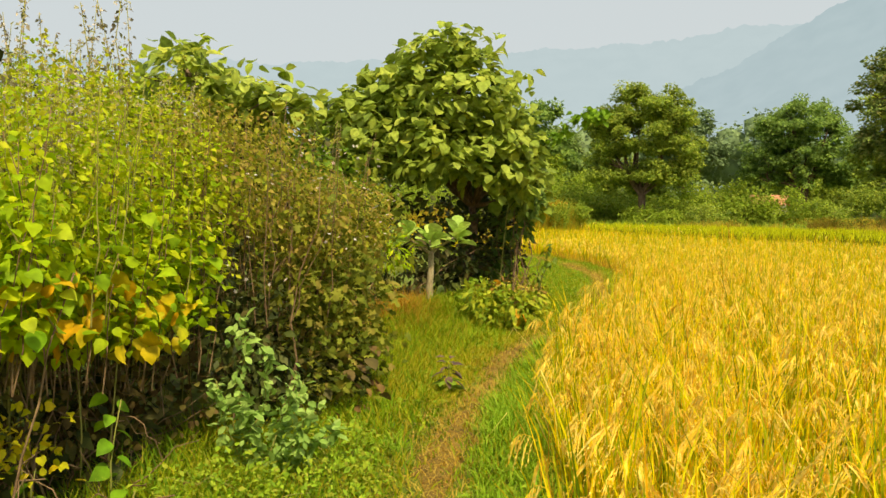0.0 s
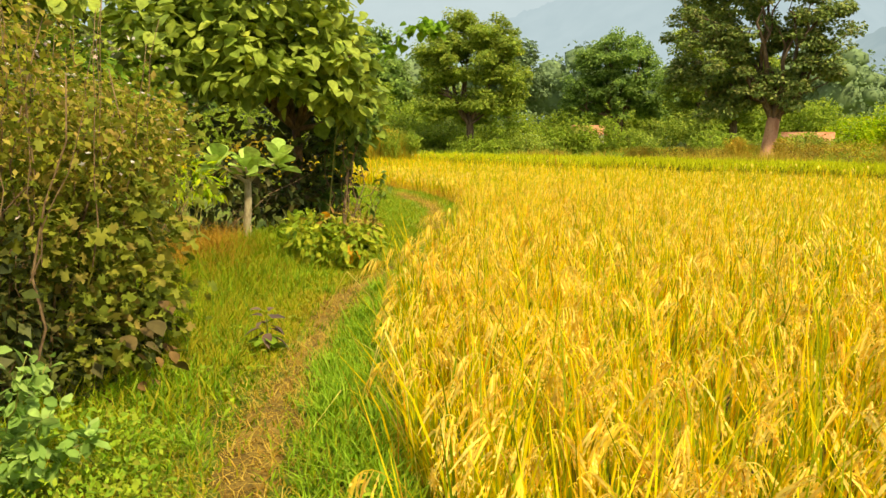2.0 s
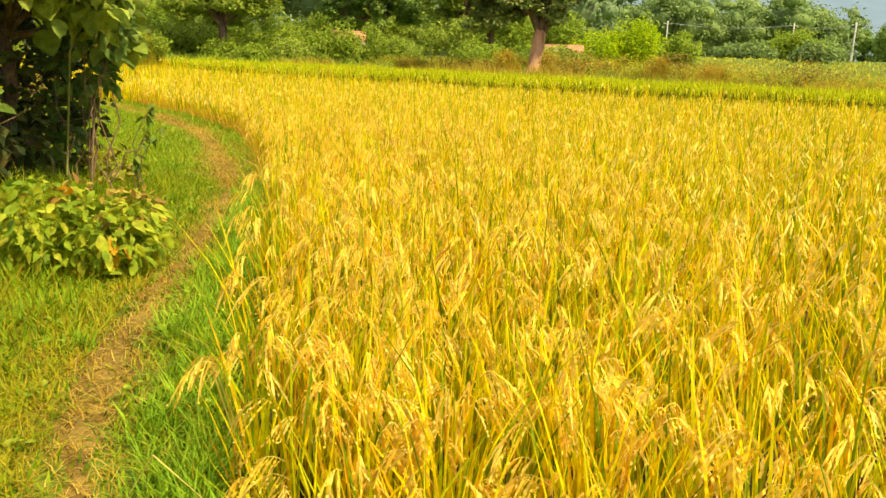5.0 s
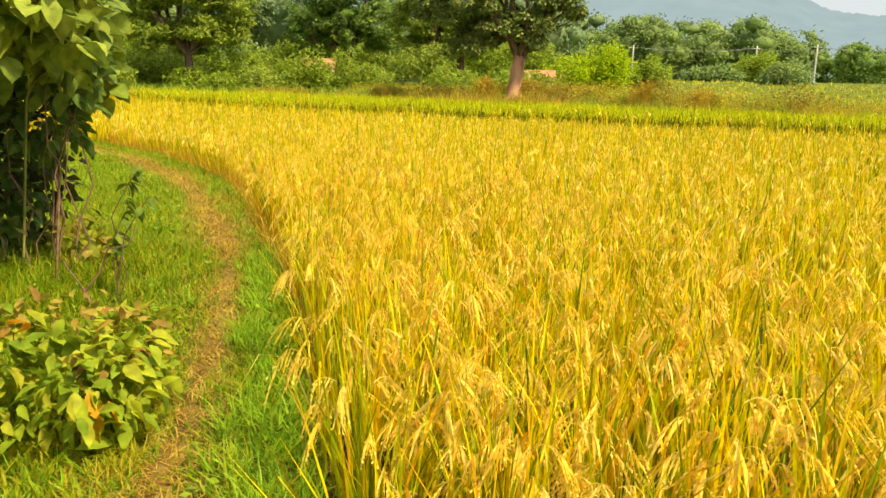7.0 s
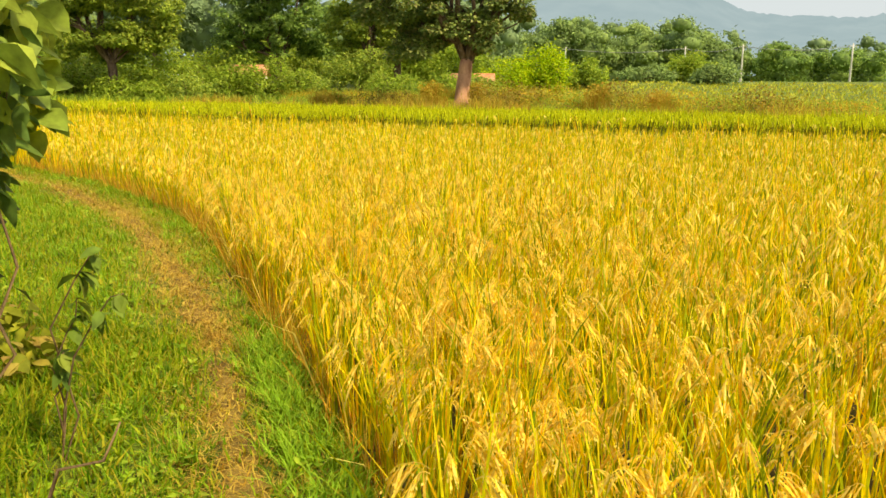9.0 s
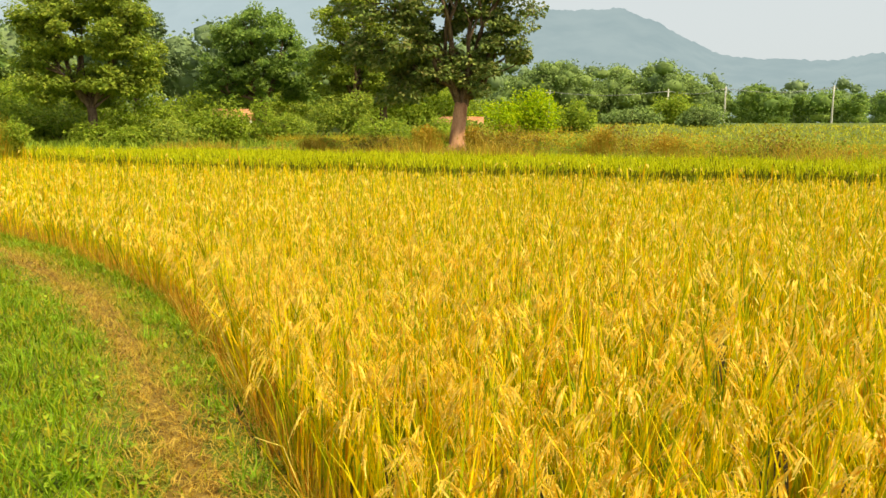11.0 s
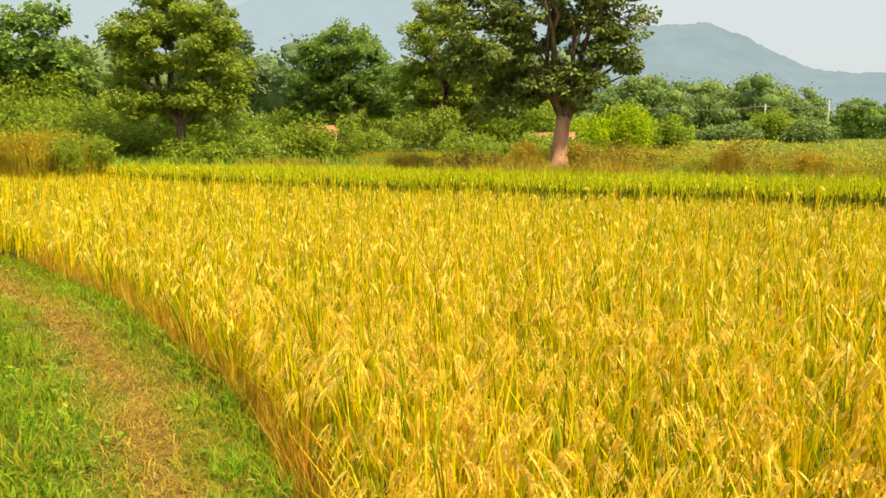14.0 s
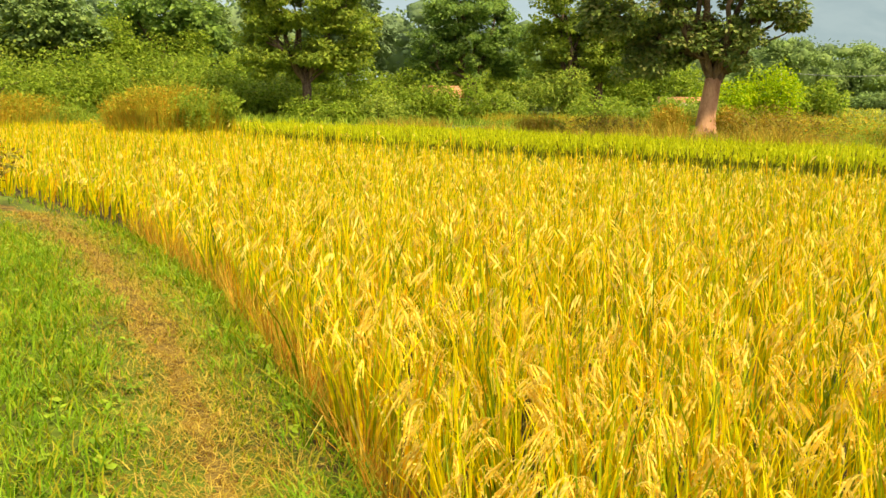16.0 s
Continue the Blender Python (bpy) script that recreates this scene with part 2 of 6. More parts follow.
M_DARKWOOD = rough_mat("dark_opening", [(0.03, 0.025, 0.02), (0.06, 0.05, 0.04)], 2, 15, 0.1)
# haze painted as glow: each range paler the farther it stands
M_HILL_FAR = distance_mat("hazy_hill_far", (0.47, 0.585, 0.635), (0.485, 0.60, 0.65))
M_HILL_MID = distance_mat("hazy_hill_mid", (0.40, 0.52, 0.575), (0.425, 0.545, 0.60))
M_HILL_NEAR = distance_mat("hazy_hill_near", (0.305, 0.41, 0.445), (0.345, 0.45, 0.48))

# ---- mesh tools ----
rng = np.random.default_rng(7)


def np_mesh(name, V, F, mats, idx=None, smooth=False):
    """A mesh of triangles from arrays made by the functions below."""
    me = bpy.data.meshes.new(name)
    V, F = np.asarray(V, np.float32), np.asarray(F, np.int32)
    me.vertices.add(len(V))
    me.vertices.foreach_set("co", V.ravel())
    me.loops.add(len(F) * 3)
    me.loops.foreach_set("vertex_index", F.ravel())
    me.polygons.add(len(F))
    me.polygons.foreach_set("loop_start", np.arange(0, len(F) * 3, 3, dtype=np.int32))
    for mt in (mats if isinstance(mats, (list, tuple)) else [mats]):
        me.materials.append(mt)
    if idx is not None:
        me.polygons.foreach_set("material_index", np.asarray(idx, np.int32))
    if smooth:
        me.polygons.foreach_set("use_smooth", np.ones(len(F), bool))
    me.update(calc_edges=True)
    return me


def put(name, me, parent=None, kind="", label=""):
    ob = new(name, me)
    if parent is not None:
        ob.parent = parent
    return tagged(ob, label=label, kind=kind)


def thing(name, x, y, z, label, category, group="", kind=""):
    ob = new(name)
    ob.location = (x, y, z)
    ob.empty_display_size = 0.1
    return tagged(ob, label, category, group, kind)


def join(pieces):
    """Joins (V, F) pairs."""
    Vs, Fs, k = [], [], 0
    for V, F in pieces:
        Vs.append(V)
        Fs.append(np.asarray(F) + k)
        k += len(V)
    return np.concatenate(Vs), np.concatenate(Fs)


def stamp(tv, tf, R, T):
    """Copies of a small shape at many places, as one set of triangles."""
    n, k = len(T), len(tv)
    V = np.einsum("nij,kj->nki", R, tv) + T[:, None, :]
    F = (np.asarray(tf)[None] + (np.arange(n) * k)[:, None, None])
    return V.reshape(-1, 3), F.reshape(-1, 3)


def unit(a):
    return a / np.maximum(np.linalg.norm(a, axis=-1, keepdims=True), 1e-9)


def frames_along(d, roll=0.0, size=1.0, width=1.0):
    """Turns whose second axis runs along d, with the third as far up as it goes, rolled about d."""
    d = unit(np.asarray(d, float))
    up = np.tile((0.0, 0.0, 1.0), (len(d), 1))
    up[np.abs(d[:, 2]) > 0.97] = (0.0, 1.0, 0.0)
    x = unit(np.cross(d, up))
    z = np.cross(x, d)
    roll = np.broadcast_to(roll, len(d))[:, None]
    x2, z2 = x * np.cos(roll) + z * np.sin(roll), z * np.cos(roll) - x * np.sin(roll)
    size = np.broadcast_to(size, len(d))[:, None]
    width = np.broadcast_to(width, len(d))[:, None]
    return np.stack((x2 * size * width, d * size, z2 * size), axis=2)


def leaf_shape(profile, droop=0.18, fold=0.18):
    """A leaf 1 long on y: midrib, two edges, folded and drooping."""
    v, f = [], []
    for y, w in profile:
        z = -droop * y * y
        v += [(-w, y, z + fold * w), (0, y, z), (w, y, z + fold * w)]
    for i in range(len(profile) - 1):
        a, b = 3 * i, 3 * i + 3
        for q in ((a, a + 1, b + 1, b), (a + 1, a + 2, b + 2, b + 1)):
            f += [(q[0], q[1], q[2]), (q[0], q[2], q[3])]
    return np.array(v, float), np.array(f)


HEART = leaf_shape([(-0.10, 0.20), (0.0, 0.40), (0.2, 0.50), (0.45, 0.47), (0.72, 0.29), (0.9, 0.10), (1.0, 0.0)], 0.4, 0.12)
HEART_MID = leaf_shape([(-0.08, 0.22), (0.12, 0.46), (0.45, 0.44), (0.8, 0.18), (1.0, 0.0)], 0.35, 0.15)
OVAL_SMALL = leaf_shape([(0.0, 0.05), (0.5, 0.29), (1.0, 0.02)], 0.2, 0.2)
BROAD = leaf_shape([(0.0, 0.04), (0.15, 0.30), (0.45, 0.43), (0.75, 0.30), (0.93, 0.08), (1.0, 0.0)], 0.3, 0.22)
OVAL = leaf_shape([(0.0, 0.03), (0.3, 0.24), (0.7, 0.27), (1.0, 0.03)], 0.2, 0.2)
PADDLE = leaf_shape([(0.0, 0.07), (0.2, 0.22), (0.5, 0.36), (0.75, 0.37), (0.92, 0.22), (1.0, 0.03)], 0.3, 0.3)
_pet = np.arange(10) * math.pi / 5
BLOSSOM = (np.concatenate((np.array([(0, 0.5, -0.12)]), np.stack((np.where(np.arange(10) % 2, 0.24, 0.5) * np.cos(_pet), 0.5 + np.where(np.arange(10) % 2, 0.24, 0.5) * np.sin(_pet), 0.05 * np.ones(10)), 1))), np.array([(0, k + 1, (k + 1) % 10 + 1) for k in range(10)]))
LANCEOVAL = leaf_shape([(0.0, 0.03), (0.25, 0.22), (0.55, 0.27), (0.85, 0.12), (1.0, 0.0)], 0.5, 0.3)
LANCE = leaf_shape([(0.0, 0.02), (0.4, 0.15), (1.0, 0.0)], 0.25, 0.2)
SPRAY = (np.array([(0, 0, 0), (-0.32, 0.45, 0.05), (0.30, 0.5, 0.08), (0.02, 1.0, -0.12), (-0.5, 0.8, -0.1), (0.5, 0.15, -0.06)], float), np.array([(0, 2, 1), (1, 2, 3), (1, 3, 4), (0, 5, 2)]))
LEAF4 = (np.array([(0, 0, 0), (-0.3, 0.45, 0.06), (0.3, 0.45, 0.06), (0, 0.5, 0), (0, 1, -0.15)], float), np.array([(0, 3, 1), (0, 2, 3), (1, 3, 4), (3, 2, 4)]))
KITE = (np.array([(0, 0, 0), (-0.42, 0.45, 0.1), (0.42, 0.5, 0.1), (0, 1, -0.05)], float), np.array([(0, 3, 1), (0, 2, 3)]))
ROUND = (np.array([(0, 0, 0), (-0.34, 0.14, 0.05), (-0.40, 0.52, 0.02), (0, 1, -0.2), (0.40, 0.5, 0.02), (0.34, 0.16, 0.05), (0, 0.45, -0.04)], float), np.array([(0, 6, 1), (1, 6, 2), (2, 6, 3), (3, 6, 4), (4, 6, 5), (5, 6, 0)]))
_ang = np.radians(np.linspace(-158, 158, 13))
_rad = np.array([0.30, 0.42, 0.26, 0.56, 0.30, 0.60, 0.66, 0.60, 0.30, 0.56, 0.26, 0.42, 0.30])
LOBED = (np.concatenate((np.array([(0, 0.34, 0.0)]), np.stack((0.85 * _rad * np.sin(_ang), 0.34 + _rad * np.cos(_ang), 0.10 * np.sin(7 * _ang) - 0.25 * _rad ** 2), 1))), np.array([(0, k + 1, k) for k in range(1, 13)]))
RAGGED = (np.concatenate((np.array([(0, 0.4, 0.03)]), np.stack((np.array([0.10, 0.36, 0.46, 0.52, 0.40, 0.34, 0.16, 0.0, -0.18, -0.30, -0.44, -0.47, -0.50, -0.36, -0.10]), np.array([-0.06, -0.08, 0.10, 0.30, 0.48, 0.66, 0.80, 1.0, 0.82, 0.62, 0.52, 0.32, 0.12, -0.10, -0.06]), np.array([0, 0.05, 0.08, 0.02, 0.07, 0.0, -0.05, -0.22, -0.08, 0.04, 0.01, 0.08, 0.04, 0.06, 0]) - 0.05), 1))), np.array([(0, k, k % 15 + 1) for k in range(1, 16)]))


def blade_shape(segs, bend):
    """A grass blade 1 long, rising on z and bending towards y; 1 wide at its base."""
    v, f = [], []
    for i in range(segs):
        s = i / segs
        w = 0.5 * (1 - s ** 1.8)
        v += [(-w, bend * s * s, s * (1 - 0.35 * bend * s)), (w, bend * s * s, s * (1 - 0.35 * bend * s))]
    v.append((0, bend, 1 - 0.35 * bend))
    for i in range(segs - 1):
        a = 2 * i
        f += [(a, a + 1, a + 3), (a, a + 3, a + 2)]
    f.append((2 * segs - 2, 2 * segs - 1, 2 * segs))
    return np.array(v, float), np.array(f)


def tube(points, radii, sides=6):
    """A tapered, round limb through points."""
    P = np.asarray(points, float)
    T = unit(np.gradient(P, axis=0))
    ref = np.array((0.31, 0.95, 0.05)) if abs(T[0, 2]) > 0.5 else np.array((0, 0, 1.0))
    A = unit(np.cross(T, ref))
    B = np.cross(T, A)
    ang = np.arange(sides) * 2 * math.pi / sides
    ring = A[:, None] * np.cos(ang)[None, :, None] + B[:, None] * np.sin(ang)[None, :, None]
    V = P[:, None] + ring * np.broadcast_to(radii, len(P))[:, None, None]
    F = []
    for i in range(len(P) - 1):
        for j in range(sides):
            a, b = i * sides + j, i * sides + (j + 1) % sides
            F += [(a, b, b + sides), (a, b + sides, a + sides)]
    V = V.reshape(-1, 3)
    V = np.concatenate((V, P[-1:]))
    top = (len(P) - 1) * sides
    F += [(top + j, top + (j + 1) % sides, len(V) - 1) for j in range(sides)]
    return V, np.array(F)


def bow(a, b, n=5, sag=0.1, wob=0.03):
    """Points on a slightly crooked line from a to b that first rises, then leans out."""
    a, b = np.asarray(a, float), np.asarray(b, float)
    s = np.linspace(0, 1, n)[:, None]
    L = np.linalg.norm(b - a)
    P = a + (b - a) * s
    P[:, 2] += sag * L * np.sin(s[:, 0] * math.pi)
    P[1:-1] += rng.normal(0, wob * L, (n - 2, 3))
    return P


def in_blobs(n, blobs, inner=0.55, lump=0.25):
    """Points near the surface of a set of ellipsoids (cx, cy, cz, rx, ry, rz), and the ways out of them."""
    B = np.asarray(blobs, float)
    w = (B[:, 3] * B[:, 4] * B[:, 5]) ** 0.67
    k = rng.choice(len(B), n, p=w / w.sum())
    u = unit(rng.normal(0, 1, (n, 3)))
    r = inner + (1 - inner) * rng.random(n) ** 0.6
    r *= 1 + lump * (np.sin(u[:, 0] * 5.3 + k) * np.cos(u[:, 1] * 4.7 + 2 * k) + 0.5 * np.sin(u[:, 2] * 9 + k))
    return B[k, :3] + u * r[:, None] * B[k, 3:], u


def leaves_on(P, U, shape, size, spread=0.2, out=0.8, hang=0.35, rnd=0.7, roll=0.6):
    """Leaves at points P that grow outwards, hang and turn at random."""
    n = len(P)
    d = U * out + rng.normal(0, rnd, (n, 3)) + np.array((0, 0, -hang))
    R = frames_along(d, rng.normal(0, roll, n), size * (1 + spread * rng.normal(0, 1, n)).clip(0.45, 1.8), rng.uniform(0.85, 1.15, n))
    return stamp(shape[0], shape[1], R, P)

# ---- plan: path, rice edge, fields, ground ----
PATH_Y = [-6, 4, 5.1, 6.2, 7.4, 8.6, 9.5, 10.5, 12.7, 14.1, 16, 18.3, 19.6, 21.3, 23.8, 26, 30, 36]
PATH_X = [0.5, 0.48, 0.53, 0.62, 0.75, 1.10, 1.37, 1.70, 2.22, 2.36, 2.55, 2.62, 2.5, 2.22, 1.70, 1.0, -0.7, -4.0]
EDGE_Y = [-6, 4, 5.7, 6.7, 8.45, 9.36, 10.7, 12.2, 13.4, 14.3, 16.1, 18.3, 19.5, 21.2, 23.4, 26.1, 29.2, 33, 38, 46, 75]
EDGE_X = [1.05, 1.02, 1.01, 1.15, 1.59, 1.82, 2.17, 2.45, 2.62, 2.80, 3.06, 3.16, 3.04, 2.85, 2.42, 1.58, 0.27, -2.2, -6.5, -14, -40]
FRONT_X = [4.9, 5.6, 9.6, 14.4, 16.9, 20.3, 25, 31, 40, 62]          # near edge of the green second field
FRONT_Y = [50, 48, 37.6, 29.8, 25.2, 21.7, 16.5, 10, 2, -16]
BACK_X = [4.9, 5.9, 13.5, 18.6, 21.8, 24.5, 29, 36, 60]                 # its far edge
BACK_Y = [57, 56.5, 50, 36.5, 30, 25.0, 19.5, 12, -10]


def path_x(y):
    return np.interp(y, PATH_Y, PATH_X)


def edge_x(y):
    return np.interp(y, EDGE_Y, EDGE_X)


def in_first(x, y):
    lim = np.where(x < 4.9, 70.0, np.interp(x, FRONT_X, FRONT_Y) - 0.9)
    return (x > edge_x(y)) & (y < lim) & (y > -6) & (x < 60)


def in_second(x, y):
    return (x > 4.9) & (y > np.interp(x, FRONT_X, FRONT_Y)) & (y < np.interp(x, BACK_X, BACK_Y)) & (x < 60)


def land(x, y):
    """Height of the open land: level at the path, rising gently to the woods."""
    x, y = np.asarray(x, float), np.asarray(y, float)
    d = np.hypot(x, y)
    z = np.interp(d, [0, 34, 52, 88, 122, 175, 400, 4000], [0, 0.1, 0.36, 0.45, 2.6, 3.4, 4.0, 6.0])
    z = z + 0.30 * np.exp(-((x - 25.6) ** 2 + (y - 46.0) ** 2) / 90.0)
    bank = np.clip((path_x(y) - 0.75 - x) / 0.8, 0, 1) * np.clip((y - 6.5) / 2.5, 0, 1) * np.clip((13 - y) / 2.0, 0, 1)
    return z + 0.22 * bank + 0.03 * np.sin(x * 2.1) * np.sin(y * 1.7)


def ground_z(x, y):
    x, y = np.asarray(x, float), np.asarray(y, float)
    z = land(x, y)
    drop = np.clip((x - edge_x(y)) / 0.25, 0, 1)
    z = np.where(in_first(x, y), z * (1 - drop) + (-0.17) * drop, z)
    return np.where(in_second(x, y), 0.27, z)


# the land, one sheet to the horizon: fine by the path, coarse far off
gx = np.concatenate((-np.geomspace(3000, 7, 40), np.arange(-6, 6, 0.3), np.arange(6, 60, 1.5), np.geomspace(62, 3500, 36)))
gy = np.concatenate((-np.geomspace(2500, 7, 20), np.arange(-6, 34, 0.3), np.arange(34, 110, 2.0), np.geomspace(112, 4000, 34)))
GX, GY = np.meshgrid(gx, gy)
GV = np.stack((GX, GY, ground_z(GX, GY)), -1).reshape(-1, 3)
nx, ny = len(gx), len(gy)
ii, jj = np.meshgrid(np.arange(nx - 1), np.arange(ny - 1))
a = (jj * nx + ii).ravel()
GF = np.concatenate((np.stack((a, a + 1, a + 1 + nx), 1), np.stack((a, a + 1 + nx, a + nx), 1)))
cxy = GV[GF].mean(1)
tagged(put("ground", np_mesh("ground", GV, GF, [M_GROUND, M_PADDY], in_first(cxy[:, 0], cxy[:, 1]).astype(int), True)),
       "grassy farmland ground rising gently to distant woods", "ground", kind="structure")

# the trodden footpath: a low ribbon of bare earth
py = np.arange(-5.5, 33, 0.12)
cols = np.linspace(-1, 1, 7)
half = 0.10 + 0.03 * np.sin(py * 1.9) + 0.035 * np.sin(py * 4.3 + 1) + 0.03 * np.sin(py * 11) + 0.02 * np.sin(py * 23 + 2)
PX = path_x(py)[:, None] + cols[None] * half[:, None] + 0.02 * np.sin(py * 7)[:, None]
PY = np.repeat(py[:, None], 7, 1)
PZ = land(PX, PY) + 0.012 * (1 - cols[None] ** 2) + 0.006 * np.sin(PX * 40) * np.sin(PY * 31) - 0.004
PV = np.stack((PX, PY, PZ), -1).reshape(-1, 3)
ii, jj = np.meshgrid(np.arange(6), np.arange(len(py) - 1))
a = (jj * 7 + ii).ravel()
PF = np.concatenate((np.stack((a, a + 1, a + 8), 1), np.stack((a, a + 8, a + 7), 1)))
tagged(put("footpath", np_mesh("footpath", PV, PF, M_PATH, smooth=True)), "narrow trodden earth footpath strewn with dry straw", "path", kind="structure")

# ---- hills and distance ----


def ridge(name, az, el, radius, mat, seed, rough, label):
    """A range of hills along compass angles az with crests at elevations el, both in degrees."""
    r = np.random.default_rng(seed)
    A = np.arange(az[0], az[-1], 0.2)
    E = np.interp(A, az, el)
    ph = r.uniform(0, 6, 8)
    for k in range(8):
        E = E + rough * np.sin(A * (0.5 * 1.7 ** k) + ph[k]) / (1.45 ** k)
    E = np.maximum(E + r.normal(0, rough * 0.35, len(A)), 0.2)
    rows = np.linspace(0, 1, 9)
    V = []
    for s in rows:
        rad = radius * (0.62 + 0.38 * s)
        zz = radius * np.tan(np.radians(E)) * (s ** 1.15) - 10 * (1 - s)
        V.append(np.stack((rad * np.sin(np.radians(A)), rad * np.cos(np.radians(A)), zz), 1))
    V = np.concatenate(V)
    n = len(A)
    ii, jj = np.meshgrid(np.arange(n - 1), np.arange(8))
    a = (jj * n + ii).ravel()
    F = np.concatenate((np.stack((a, a + 1, a + 1 + n), 1), np.stack((a, a + 1 + n, a + n), 1)))
    tagged(put(name, np_mesh(name, V, F, mat, smooth=True)), label, "hills", kind="structure")


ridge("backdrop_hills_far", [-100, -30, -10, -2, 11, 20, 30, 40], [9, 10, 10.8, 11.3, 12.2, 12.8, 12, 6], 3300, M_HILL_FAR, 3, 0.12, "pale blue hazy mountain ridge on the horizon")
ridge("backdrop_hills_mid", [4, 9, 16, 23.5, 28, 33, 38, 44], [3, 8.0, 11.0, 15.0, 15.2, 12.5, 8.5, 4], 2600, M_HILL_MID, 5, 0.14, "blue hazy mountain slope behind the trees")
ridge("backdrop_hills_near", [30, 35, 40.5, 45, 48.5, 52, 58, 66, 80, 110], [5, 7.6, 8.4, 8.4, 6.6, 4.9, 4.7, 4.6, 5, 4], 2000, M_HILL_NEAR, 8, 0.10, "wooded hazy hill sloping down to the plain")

# ---- trees ----


def crown_clumps(blobs, n, rad, seed):
    P, U = in_blobs(n, blobs, 0.5, 0.2)
    return np.concatenate((P, U), 1), rad * rng.uniform(0.7, 1.3, n)


def tree(name, x, y, h, trunk_r, fork, blobs, n_clump, clump_r, n_leaf, leaf, mat, bark, label, lean=0.0, limbs=9, az=0.0, shape=KITE, trunks=((0.0, 0.0),), sub=True):
    """Trunk, crooked limbs and a broken crown. blobs are given across the line of sight (right, away, up)."""
    z0 = float(ground_z(x, y)) - 0.05
    root = thing(name, x, y, z0, label, "tree", "field trees")
    ca, sa = math.cos(math.radians(az)), math.sin(math.radians(az))
    B = [(bx * ca + by * sa, -bx * sa + by * ca, bz, rx, ry, rz) for bx, by, bz, rx, ry, rz in blobs]
    C, cr = crown_clumps(B, n_clump, clump_r, 1)
    wood = []
    for tx, ty in trunks:
        top = np.array((tx + lean * fork, ty, fork))
        base = np.array((tx, ty, 0.0))
        s = np.linspace(0, 1, 7)[:, None]
        P = base + (top - base) * s + np.concatenate((np.zeros((1, 3)), rng.normal(0, 0.05 * trunk_r, (6, 3))))
        R = trunk_r * (1.0 + 0.7 * np.exp(-s[:, 0] * 9) - 0.15 * s[:, 0])
        V, F = tube(P, R, 10)
        V[:, :2] += (0.10 * trunk_r * np.sin(np.arctan2(V[:, 1] - ty, V[:, 0] - tx) * 5 + V[:, 2]))[:, None]
        put("trunk", np_mesh("trunk", V, F, bark, smooth=True), root)
        pick = rng.choice(len(C), limbs, replace=False)
        for k in pick:
            tip = C[k, :3]
            Pl = bow(top - (0, 0, 0.1 * fork * rng.random()), tip, 6, 0.06, 0.05)
            wood.append(tube(Pl, trunk_r * 0.55 * np.linspace(1, 0.15, 6) * rng.uniform(0.6, 1.1), 6))
            for _ in range(2):
                q = C[np.argmin(np.linalg.norm(C[:, :3] - tip + rng.normal(0, 1.2 * clump_r, 3), axis=1)), :3]
                wood.append(tube(bow(Pl[3], q, 5, 0.05, 0.06), trunk_r * 0.2 * np.linspace(1, 0.2, 5), 5))
    put("branching", np_mesh("branching", *join(wood), M_BARK, smooth=True), root, "stuff", "dark crooked limbs")
    k = rng.integers(0, len(C), n_leaf)
    u = unit(rng.normal(0, 1, (n_leaf, 3)))
    u[:, 2] = np.where(u[:, 2] < 0, u[:, 2] * 0.6, u[:, 2])
    P = C[k, :3] + u * (cr[k] * rng.random(n_leaf) ** 0.35)[:, None] * np.array((1, 1, 0.8))
    V, F = leaves_on(P, unit(u + 0.6 * C[k, 3:]) * np.array((1, 1, 0.5)), shape, leaf, 0.22, 0.9, 0.45, 0.38, 0.4)
    put("crown", np_mesh("crown", V, F, mat), root, "stuff")
    return root


# the reddish tree on the far bank
tree("tree", 25.6, 46.0, 11.2, 0.43, 2.6,
     [(-2.8, 0, 6.0, 2.5, 2.4, 1.9), (0.5, 0, 8.6, 2.6, 2.6, 2.2), (2.3, 0.3, 5.2, 1.7, 2.0, 1.7), (-4.0, 0, 8.2, 2.0, 2.2, 2.1), (-0.9, 0.8, 4.5, 2.3, 2.0, 1.2), (-1.4, 0, 10.4, 2.4, 2.2, 1.6), (2.7, 0, 8.0, 1.5, 1.8, 1.6), (-2.6, 0.3, 3.6, 1.5, 1.4, 0.9), (1.3, -0.4, 3.9, 1.3, 1.3, 0.8), (3.3, 0, 6.4, 0.9, 1.2, 0.9), (-4.6, 0, 5.6, 1.1, 1.3, 1.2)],
     210, 0.60, 42000, 0.19, M_TREE_WARM, M_BARK_PINK, "old broad tree with reddish forked trunk and thinning crown", 0.1, 18, 30)
